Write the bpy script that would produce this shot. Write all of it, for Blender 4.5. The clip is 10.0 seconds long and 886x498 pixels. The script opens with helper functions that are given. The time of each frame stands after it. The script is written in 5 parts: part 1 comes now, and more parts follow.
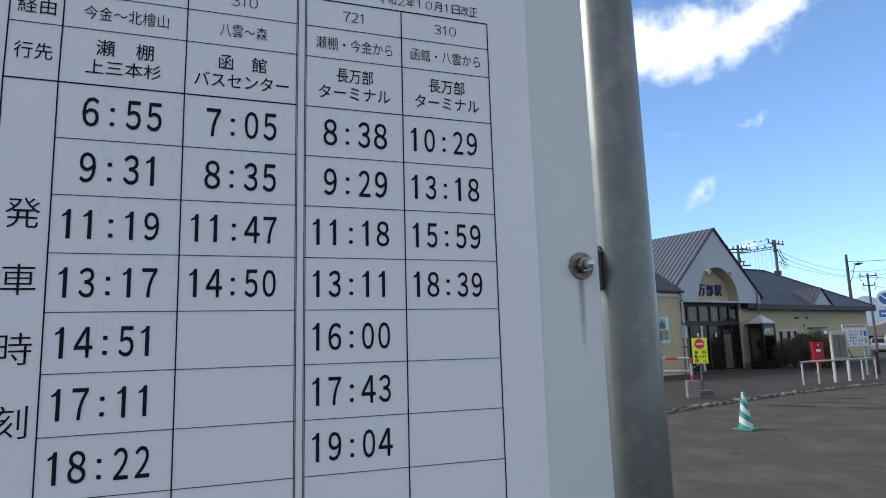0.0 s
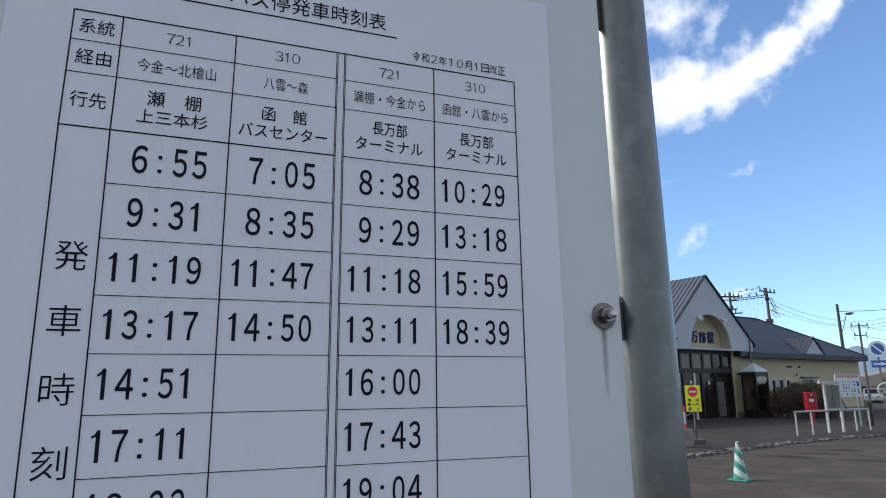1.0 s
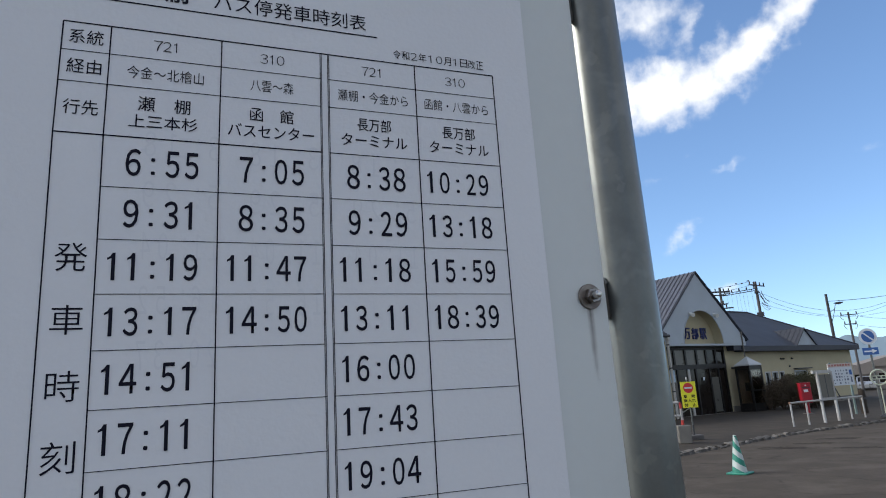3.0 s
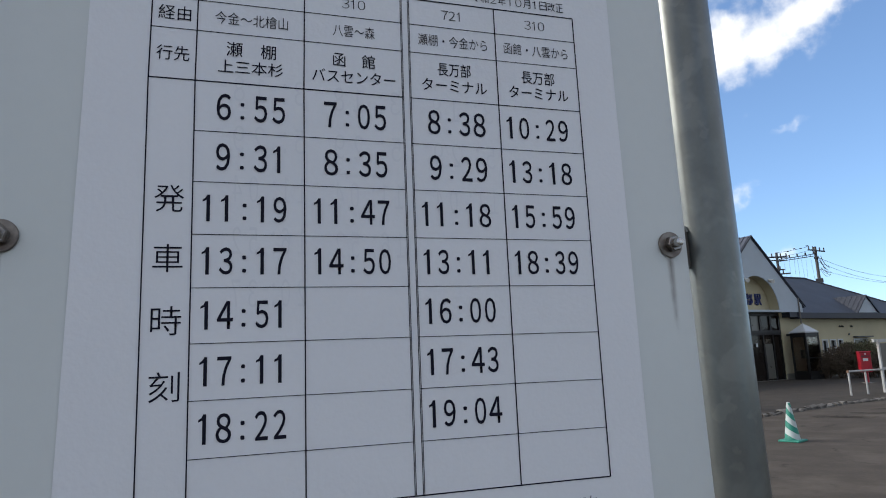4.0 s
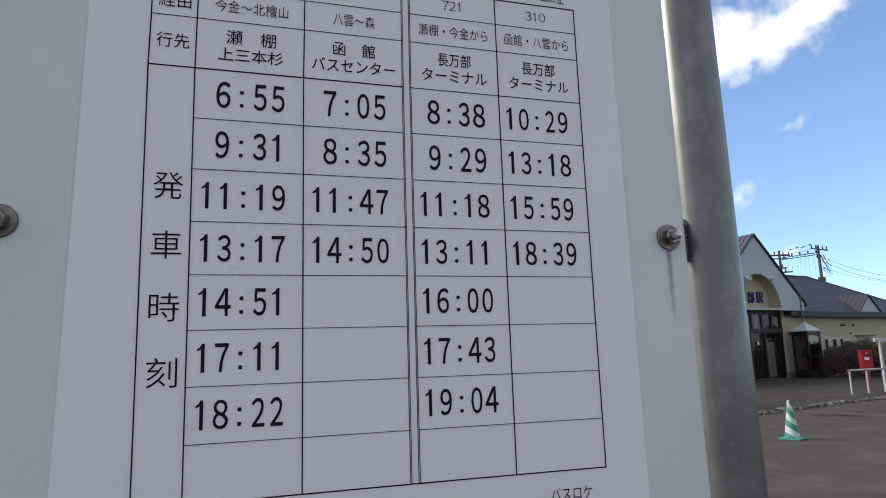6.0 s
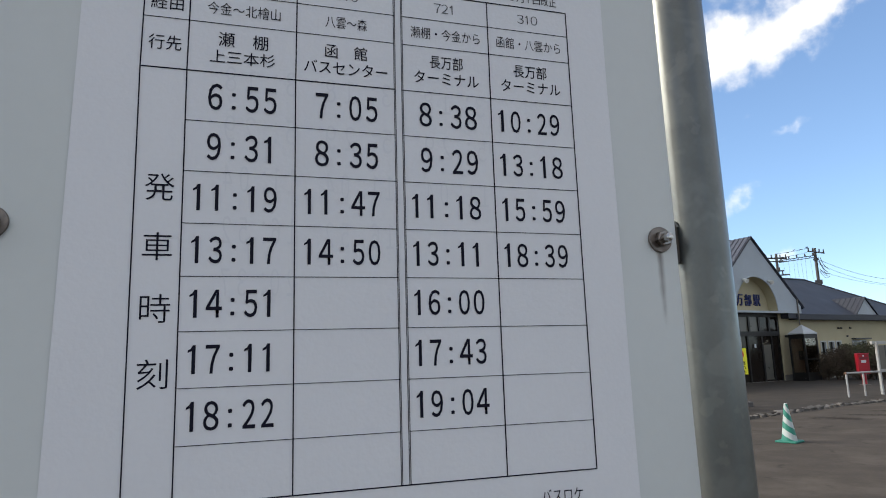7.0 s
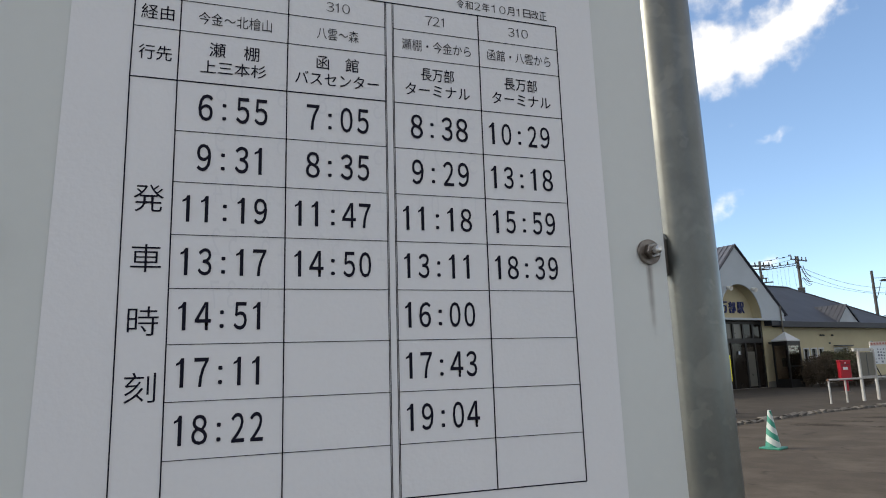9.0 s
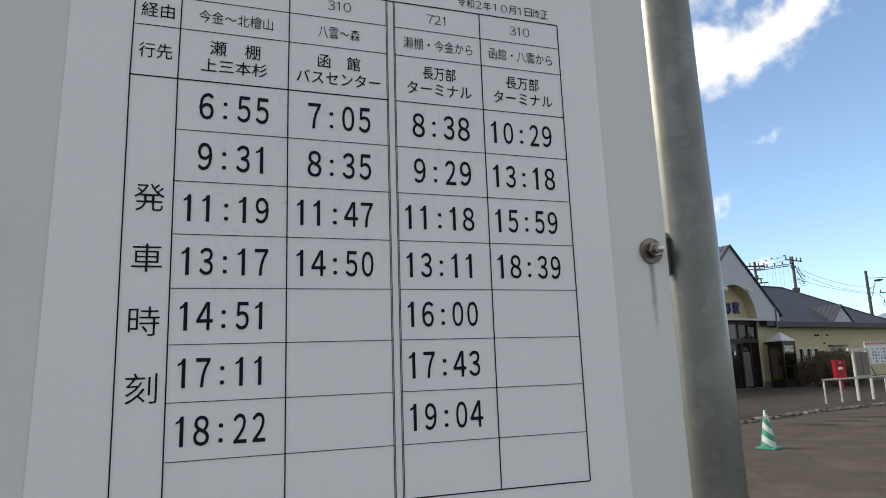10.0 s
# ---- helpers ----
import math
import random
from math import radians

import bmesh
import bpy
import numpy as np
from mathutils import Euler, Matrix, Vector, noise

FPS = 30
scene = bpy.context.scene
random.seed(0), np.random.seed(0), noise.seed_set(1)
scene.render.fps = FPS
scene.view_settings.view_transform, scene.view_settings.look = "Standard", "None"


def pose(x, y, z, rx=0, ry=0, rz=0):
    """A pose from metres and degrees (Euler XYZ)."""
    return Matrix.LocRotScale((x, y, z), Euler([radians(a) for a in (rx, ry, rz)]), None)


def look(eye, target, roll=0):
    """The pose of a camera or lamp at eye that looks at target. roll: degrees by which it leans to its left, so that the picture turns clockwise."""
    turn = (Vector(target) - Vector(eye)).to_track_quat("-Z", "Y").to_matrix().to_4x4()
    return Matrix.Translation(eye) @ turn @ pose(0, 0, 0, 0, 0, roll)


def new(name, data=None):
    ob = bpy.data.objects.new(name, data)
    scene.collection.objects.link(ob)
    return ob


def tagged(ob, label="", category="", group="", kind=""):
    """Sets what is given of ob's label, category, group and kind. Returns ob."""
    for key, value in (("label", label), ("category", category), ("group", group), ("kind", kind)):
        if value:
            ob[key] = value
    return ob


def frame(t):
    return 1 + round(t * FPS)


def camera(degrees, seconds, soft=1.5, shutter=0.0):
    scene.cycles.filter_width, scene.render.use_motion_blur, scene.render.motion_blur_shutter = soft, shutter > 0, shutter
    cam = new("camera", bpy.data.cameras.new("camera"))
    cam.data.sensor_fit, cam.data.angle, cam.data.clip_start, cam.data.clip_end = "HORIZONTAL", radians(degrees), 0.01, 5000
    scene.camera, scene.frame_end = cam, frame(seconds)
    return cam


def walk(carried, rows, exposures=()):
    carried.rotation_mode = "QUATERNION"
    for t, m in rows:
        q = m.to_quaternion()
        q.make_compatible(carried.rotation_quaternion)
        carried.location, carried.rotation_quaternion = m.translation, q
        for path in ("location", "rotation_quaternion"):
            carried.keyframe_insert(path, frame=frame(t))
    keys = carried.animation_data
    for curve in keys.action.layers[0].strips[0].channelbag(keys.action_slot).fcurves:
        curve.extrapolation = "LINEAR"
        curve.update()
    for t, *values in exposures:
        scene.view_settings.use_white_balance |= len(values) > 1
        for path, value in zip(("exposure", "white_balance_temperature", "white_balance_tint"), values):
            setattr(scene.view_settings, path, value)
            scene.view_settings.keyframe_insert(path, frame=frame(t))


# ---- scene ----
cam = camera(69.1, 10.0, soft=1.0)

# The sign post leans a little: SIGN turns the sign's own upright frame into the world.
EYE = 1.72
SIGN = (Matrix.Translation((0, 0, EYE))
        @ Matrix.Rotation(radians(-1.35), 4, Vector((0.94903, -0.31519, 0)))
        @ Matrix.Translation((0.0509, 0.4632, -1.6296)))
# seconds, place in the sign's frame, yaw, pitch, roll
ROWS = [
    (0.0, -0.0509, -0.4632, 1.6296, -18.371, 10.009, 1.573),
    (0.5, -0.0654, -0.4518, 1.6330, -19.062, 12.342, 0.515),
    (1.0, -0.0826, -0.4678, 1.6326, -19.223, 13.704, 0.594),
    (1.5, -0.0805, -0.4878, 1.6326, -18.961, 14.253, 0.905),
    (2.0, -0.0714, -0.4712, 1.6307, -19.350, 14.532, 1.481),
    (2.5, -0.0702, -0.4715, 1.6256, -19.594, 14.557, 2.856),
    (3.0, -0.0861, -0.4799, 1.6126, -19.447, 14.492, 3.418),
    (3.2, -0.1030, -0.4800, 1.6022, -18.223, 13.340, 3.192),
    (4.3, -0.1120, -0.4682, 1.5993, -15.286, 11.277, 2.003),
    (4.5, -0.1108, -0.4680, 1.5983, -15.222, 11.209, 1.946),
    (5.0, -0.1105, -0.4707, 1.5972, -15.265, 10.984, 1.687),
    (5.5, -0.1105, -0.4716, 1.5965, -15.315, 10.863, 1.598),
    (7.0, -0.1047, -0.4741, 1.5950, -15.594, 11.133, 1.543),
    (7.5, -0.1049, -0.4809, 1.5963, -15.750, 11.188, 1.509),
    (8.0, -0.1067, -0.4827, 1.5958, -16.105, 11.288, 1.359),
    (8.5, -0.1076, -0.4801, 1.5985, -16.452, 11.362, 1.331),
    (9.0, -0.1078, -0.4740, 1.5993, -16.784, 11.689, 1.573),
    (9.5, -0.1102, -0.4685, 1.5985, -17.026, 11.822, 1.810),
    (10.0, -0.1120, -0.4699, 1.5983, -17.119, 11.793, 1.780),
]
EXPOSURE = 0.65
walk(cam, [(t, SIGN @ pose(x, y, z, 90 + pitch, roll, yaw)) for t, x, y, z, yaw, pitch, roll in ROWS],
     [(0.0, EXPOSURE + 0.09, 6270, 10), (2.5, EXPOSURE - 0.10, 6450, 10), (4.5, EXPOSURE + 0.0, 6620, 10), (7.0, EXPOSURE + 0.13, 7000, 10), (10.0, EXPOSURE + 0.18, 7500, 10)])

# ---- sky and sun: bright broken cloud, the sun low behind the station side ----
SUN_AZ, SUN_EL = -62.0, 32.0


def build_sky():
    w = bpy.data.worlds.new("sky")
    scene.world = w
    w.use_nodes = True
    nt = w.node_tree
    nt.nodes.clear()
    N, L = nt.nodes.new, nt.links.new

    def math_(op, a, b=None, clamp=False):
        n = N("ShaderNodeMath")
        n.operation, n.use_clamp = op, clamp
        for i, v in enumerate((a, b)):
            if v is None:
                continue
            if isinstance(v, (int, float)):
                n.inputs[i].default_value = v
            else:
                L(v, n.inputs[i])
        return n.outputs[0]

    sky = N("ShaderNodeTexSky")
    sky.sky_type, sky.sun_disc = "NISHITA", False
    sky.sun_elevation, sky.sun_rotation = radians(SUN_EL), radians(SUN_AZ % 360)
    sky.air_density, sky.dust_density, sky.ozone_density, sky.altitude = 0.97, 0.02, 4.0, 20
    co = N("ShaderNodeTexCoord")
    sep = N("ShaderNodeSeparateXYZ")
    L(co.outputs["Generated"], sep.inputs[0])
    x, y, z = sep.outputs
    # clear, dry air: little whitening towards the horizon
    clear = N("ShaderNodeCombineXYZ")
    L(x, clear.inputs[0]), L(y, clear.inputs[1])
    L(math_("ADD", math_("MULTIPLY", z, 0.96), 0.055), clear.inputs[2])
    L(clear.outputs[0], sky.inputs["Vector"])
    az = math_("MULTIPLY", math_("ARCTAN2", x, y), 57.29578)
    el = math_("MULTIPLY", math_("ARCSINE", z), 57.29578)
    # drifting detail in degrees of sky
    comb = N("ShaderNodeCombineXYZ")
    L(az, comb.inputs[0]), L(el, comb.inputs[1])
    fine = N("ShaderNodeTexNoise")
    fine.inputs["Scale"].default_value, fine.inputs["Detail"].default_value = 0.42, 6
    fine.inputs["Roughness"].default_value = 0.52
    L(comb.outputs[0], fine.inputs["Vector"])
    broad = N("ShaderNodeTexNoise")
    broad.inputs["Scale"].default_value, broad.inputs["Detail"].default_value = 0.045, 7
    L(comb.outputs[0], broad.inputs["Vector"])
    # wind-torn rims
    torn = N("ShaderNodeTexNoise")
    torn.inputs["Scale"].default_value, torn.inputs["Detail"].default_value = 0.55, 4
    L(comb.outputs[0], torn.inputs["Vector"])
    tear = N("ShaderNodeSeparateColor")
    L(torn.outputs["Color"], tear.inputs[0])
    caz = math_("ADD", az, math_("MULTIPLY", math_("SUBTRACT", tear.outputs[0], 0.5), 3.4))
    cel = math_("ADD", el, math_("MULTIPLY", math_("SUBTRACT", tear.outputs[1], 0.5), 2.4))
    # cloud banks: azimuth, elevation, half length, half width, slope, weight
    banks = [(38.6, 24.2, 4.6, 3.2, 0, 1.0), (43.2, 24.0, 3.8, 2.8, 10, 0.8), (47.4, 24.9, 3.4, 2.3, 30, 0.8), (51.0, 26.9, 3.4, 2.0, 38, 0.85), (55.0, 29.8, 3.8, 1.6, 36, 0.65),
             (39.8, 30.6, 5.0, 2.6, -8, 0.66), (44.4, 28.6, 2.2, 0.8, 55, 0.30), (46.6, 27.5, 1.4, 1.0, 60, 0.35),
             (45.6, 17.2, 2.4, 0.42, 12, 0.27), (39.8, 17.2, 1.5, 0.7, 10, 0.22), (43.8, 19.2, 0.9, 0.4, 20, 0.2),
             (40.9, 12.3, 1.9, 1.1, 20, 0.52), (43.7, 7.1, 1.2, 0.9, 0, 0.55), (55.6, 16.7, 1.2, 0.6, 10, 0.2)]
    total = None
    for a, e, hl, hw, slope, weight in banks:
        da, de = math_("SUBTRACT", caz, a), math_("SUBTRACT", cel, e)
        c, s = math.cos(radians(slope)), math.sin(radians(slope))
        u = math_("ADD", math_("MULTIPLY", da, c / hl), math_("MULTIPLY", de, s / hl))
        v = math_("ADD", math_("MULTIPLY", da, -s / hw), math_("MULTIPLY", de, c / hw))
        r = math_("SQRT", math_("ADD", math_("MULTIPLY", u, u), math_("MULTIPLY", v, v)))
        m = math_("MULTIPLY", math_("SUBTRACT", 1.25, r, True), weight)
        total = m if total is None else math_("ADD", total, m)
    total = math_("MINIMUM", total, 1.15)
    # unseen broken grey cloud, added for white fill light; thin and bright round the hidden sun
    rest = math_("MULTIPLY", math_("SUBTRACT", broad.outputs["Fac"], 0.32), 4.0, True)
    away = math_("MULTIPLY", math_("SUBTRACT", math_("ABSOLUTE", math_("SUBTRACT", az, 48.0)), 24.0), 0.08, True)
    rest = math_("MULTIPLY", rest, away)
    grain = math_("MULTIPLY", math_("SUBTRACT", fine.outputs["Fac"], 0.5), 1.9)

    def cover(base):
        mask = N("ShaderNodeMapRange")
        mask.interpolation_type = "SMOOTHSTEP"
        mask.inputs["From Min"].default_value, mask.inputs["From Max"].default_value = 0.12, 1.5
        L(math_("ADD", math_("MULTIPLY", base, 1.25), grain), mask.inputs["Value"])
        return math_("MULTIPLY", mask.outputs[0], math_("MULTIPLY", base, 4.0, True))

    def blend(fac, a, b):
        mix = N("ShaderNodeMix")
        mix.data_type = "RGBA"
        L(fac, mix.inputs["Factor"]), L(a, mix.inputs["A"])
        if isinstance(b, tuple):
            mix.inputs["B"].default_value = b
        else:
            L(b, mix.inputs["B"])
        return mix.outputs["Result"]
    sa, se = radians(SUN_AZ), radians(SUN_EL)
    dot = N("ShaderNodeVectorMath")
    dot.operation = "DOT_PRODUCT"
    L(co.outputs["Generated"], dot.inputs[0])
    dot.inputs[1].default_value = (math.sin(sa) * math.cos(se), math.cos(sa) * math.cos(se), math.sin(se))
    # unseen glow added near the sun to brighten the post's left rim
    glow = math_("POWER", math_("MAXIMUM", dot.outputs["Value"], 0.0), 9.0)
    grey = N("ShaderNodeRGB")
    grey.outputs[0].default_value = FILLCLOUD
    rest_colour = blend(glow, grey.outputs[0], RIMCLOUD)
    col = blend(cover(rest), sky.outputs[0], rest_colour)
    col = blend(cover(total), col, CLOUD)
    bg = N("ShaderNodeBackground")
    bg.inputs["Strength"].default_value = SKY
    L(col, bg.inputs["Color"])
    out = N("ShaderNodeOutputWorld")
    L(bg.outputs[0], out.inputs[0])


SKY = 0.15
CLOUD, FILLCLOUD, RIMCLOUD = (5.3, 5.36, 5.42, 1), (3.85, 3.8, 3.75, 1), (26.0, 25.4, 24.2, 1)
build_sky()
sun = new("sun", bpy.data.lights.new("sun", "SUN"))
sun.data.energy, sun.data.angle, sun.data.color = 1.5, radians(14), (1.0, 0.95, 0.86)
_a, _e = radians(SUN_AZ), radians(SUN_EL)
sun.matrix_world = look((0, 0, 30), (-math.sin(_a) * math.cos(_e), -math.cos(_a) * math.cos(_e), 30 - math.sin(_e)))


# ---- materials ----
def mat(name, color, rough=0.6, metal=0.0, vary=0.12, scale=8.0, fine=60.0, bump=0.0, dirt=None, dirt_amount=0.0,
        stretch=(1, 1, 1), random_piece=0.0, spec=0.5, dirt_range=(0.48, 0.72)):
    """A surface with variation at two scales, optional stains and fine relief."""
    m = bpy.data.materials.new(name)
    m.use_nodes = True
    nt = m.node_tree
    N, L = nt.nodes.new, nt.links.new
    p = nt.nodes["Principled BSDF"]
    p.inputs["Roughness"].default_value, p.inputs["Metallic"].default_value = rough, metal
    p.inputs["Specular IOR Level"].default_value = spec
    co = N("ShaderNodeTexCoord")
    mp = N("ShaderNodeMapping")
    mp.inputs["Scale"].default_value = stretch
    L(co.outputs["Object"], mp.inputs["Vector"])
    a, b = N("ShaderNodeTexNoise"), N("ShaderNodeTexNoise")
    for n, s, d in ((a, scale, 4), (b, fine, 3)):
        n.inputs["Scale"].default_value, n.inputs["Detail"].default_value = s, d
        L(mp.outputs[0], n.inputs["Vector"])
    add = N("ShaderNodeMath")
    add.operation = "MULTIPLY_ADD"
    L(b.outputs["Fac"], add.inputs[0])
    add.inputs[1].default_value = 0.5
    L(a.outputs["Fac"], add.inputs[2])
    rng = N("ShaderNodeMapRange")
    rng.inputs["From Min"].default_value, rng.inputs["From Max"].default_value = 0.4, 1.1
    rng.inputs["To Min"].default_value, rng.inputs["To Max"].default_value = 1 - vary, 1 + vary
    L(add.outputs[0], rng.inputs["Value"])
    val = rng.outputs[0]
    if random_piece:
        info = N("ShaderNodeObjectInfo")
        r2 = N("ShaderNodeMapRange")
        r2.inputs["To Min"].default_value, r2.inputs["To Max"].default_value = 1 - random_piece, 1 + random_piece
        L(info.outputs["Random"], r2.inputs["Value"])
        mul = N("ShaderNodeMath")
        mul.operation = "MULTIPLY"
        L(val, mul.inputs[0]), L(r2.outputs[0], mul.inputs[1])
        val = mul.outputs[0]
    sc = N("ShaderNodeVectorMath")
    sc.operation = "SCALE"
    sc.inputs[0].default_value = color
    L(val, sc.inputs["Scale"])
    col = sc.outputs[0]
    if dirt:
        st = N("ShaderNodeTexNoise")
        st.inputs["Scale"].default_value, st.inputs["Detail"].default_value = scale * 0.45, 6
        L(mp.outputs[0], st.inputs["Vector"])
        rr = N("ShaderNodeMapRange")
        rr.inputs["From Min"].default_value, rr.inputs["From Max"].default_value = dirt_range
        rr.inputs["To Max"].default_value = dirt_amount
        L(st.outputs["Fac"], rr.inputs["Value"])
        mx = N("ShaderNodeMix")
        mx.data_type = "RGBA"
        L(rr.outputs[0], mx.inputs["Factor"]), L(col, mx.inputs["A"])
        mx.inputs["B"].default_value = (*dirt, 1)
        col = mx.outputs["Result"]
    L(col, p.inputs["Base Color"])
    rv = N("ShaderNodeMapRange")
    rv.inputs["To Min"].default_value, rv.inputs["To Max"].default_value = max(0.02, rough - 0.1), min(1, rough + 0.1)
    L(a.outputs["Fac"], rv.inputs["Value"])
    L(rv.outputs[0], p.inputs["Roughness"])
    if bump:
        bp = N("ShaderNodeBump")
        bp.inputs["Strength"].default_value, bp.inputs["Distance"].default_value = bump, 0.01
        L(add.outputs[0], bp.inputs["Height"])
        L(bp.outputs[0], p.inputs["Normal"])
    return m


def glass(name, tint=(0.016, 0.013, 0.011)):
    m = mat(name, tint, 0.12, 0, 0.1, 3, 20, spec=0.2)
    return m


BOARD = mat("board_enamel", (0.560, 0.588, 0.583), 0.42, 0, 0.03, 6, 90, 0.02, (0.515, 0.545, 0.525), 0.5)
PAPER = mat("laminated_paper", (0.668, 0.678, 0.705), 0.5, 0, 0.03, 7, 300, 0.05)
INK = mat("printing_ink", (0.008, 0.008, 0.018), 0.75, 0, 0.15, 30, 200, spec=0.15)
GHOST = mat("faint_show_through", (0.630, 0.642, 0.674), 0.5, 0, 0.02, 5, 300)
RUST = mat("rusty_steel", (0.16, 0.09, 0.06), 0.8, 0, 0.3, 40, 200)
STREAK = mat("rust_streak", (0.20, 0.155, 0.135), 0.75, 0, 0.2, 60, 300)


def fade_out(m, strength, top_power, noise_scale, ragged, hard=1.0):
    """Let a stain thin out towards its rim and its lower end, so that the surface under it shows."""
    nt = m.node_tree
    N, L = nt.nodes.new, nt.links.new
    co, sep = N("ShaderNodeTexCoord"), N("ShaderNodeSeparateXYZ")
    L(co.outputs["Generated"], sep.inputs[0])

    def op(kind, a, b, clamp=False):
        n = N("ShaderNodeMath")
        n.operation, n.use_clamp = kind, clamp
        for i, v in enumerate((a, b)):
            if isinstance(v, (int, float)):
                n.inputs[i].default_value = v
            else:
                L(v, n.inputs[i])
        return n.outputs[0]
    noise = N("ShaderNodeTexNoise")
    noise.inputs["Scale"].default_value, noise.inputs["Detail"].default_value = noise_scale, 5
    L(co.outputs["Object"], noise.inputs["Vector"])
    across = op("SUBTRACT", 1.0, op("ABSOLUTE", op("SUBTRACT", op("MULTIPLY", sep.outputs[0], 2.0), 1.0), 0.0))
    if top_power:
        shape = op("MULTIPLY", op("POWER", across, 1.3), op("POWER", sep.outputs[2], top_power))
    else:
        other = op("SUBTRACT", 1.0, op("ABSOLUTE", op("SUBTRACT", op("MULTIPLY", sep.outputs[1], 2.0), 1.0), 0.0))
        shape = op("MINIMUM", across, other)
    rough = op("ADD", op("MULTIPLY", op("SUBTRACT", noise.outputs["Fac"], 0.5), ragged), shape)
    alpha = op("MULTIPLY", op("MULTIPLY", op("MULTIPLY", rough, hard, True), strength), op("MULTIPLY", shape, 4.0, True))
    L(alpha, nt.nodes["Principled BSDF"].inputs["Alpha"])


fade_out(STREAK, 0.55, 0.8, 120, 0.6)
GALV = mat("galvanised_steel", (0.128, 0.137, 0.131), 0.35, 0.55, 0.10, 60, 300, 0.015, (0.175, 0.183, 0.172), 0.45, (1, 1, 0.8), dirt_range=(0.51, 0.60))


def add_spangle(m):
    """Flaky zinc blotches with scalloped rims, a few centimetres across."""
    nt = m.node_tree
    N, L = nt.nodes.new, nt.links.new
    p = nt.nodes["Principled BSDF"]
    col = p.inputs["Base Color"].links[0].from_socket
    co = N("ShaderNodeTexCoord")
    for scale, lo, hi, tint, amount in ((19, 0.55, 0.59, (0.20, 0.21, 0.20, 1), 0.32), (13, 0.56, 0.62, (0.085, 0.092, 0.088, 1), 0.30), (40, 0.62, 0.66, (0.22, 0.222, 0.205, 1), 0.28)):
        n, r, mx = N("ShaderNodeTexNoise"), N("ShaderNodeMapRange"), N("ShaderNodeMix")
        n.inputs["Scale"].default_value, n.inputs["Detail"].default_value, n.inputs["Distortion"].default_value = scale, 3, 0.2
        r.inputs["From Min"].default_value, r.inputs["From Max"].default_value, r.inputs["To Max"].default_value = lo, hi, amount
        mx.data_type = "RGBA"
        L(co.outputs["Object"], n.inputs["Vector"]), L(n.outputs["Fac"], r.inputs["Value"])
        L(r.outputs[0], mx.inputs["Factor"]), L(col, mx.inputs["A"])
        mx.inputs["B"].default_value = tint
        col = mx.outputs["Result"]
    L(col, p.inputs["Base Color"])


add_spangle(GALV)
TABSTEEL = mat("rust_stained_tab", (0.060, 0.054, 0.046), 0.6, 0.3, 0.3, 60, 300, 0.05, (0.10, 0.07, 0.05), 0.7)
STEEL = mat("stainless_steel", (0.20, 0.18, 0.165), 0.25, 0.9, 0.25, 160, 700, 0.02)
BRIGHT = mat("polished_bolt_end", (0.40, 0.385, 0.37), 0.24, 1.0, 0.25, 220, 700, 0.05)
WASHER = mat("weathered_washer", (0.21, 0.185, 0.165), 0.45, 0.7, 0.3, 160, 700, 0.03, (0.07, 0.05, 0.045), 0.8)
DOWNPIPE = mat("weathered_downpipe", (0.45, 0.445, 0.42), 0.6, 0, 0.2, 3, 30, 0, (0.2, 0.18, 0.15), 0.5)
DARKSTEEL = mat("dark_steel", (0.045, 0.046, 0.05), 0.5, 0.3, 0.2, 20, 90)
ASPHALT = mat("asphalt", (0.074, 0.0635, 0.0535), 0.92, 0, 0.24, 2.3, 22, 0.3, (0.060, 0.051, 0.043), 0.6, (1, 1, 1), dirt_range=(0.44, 0.60), spec=0.08)


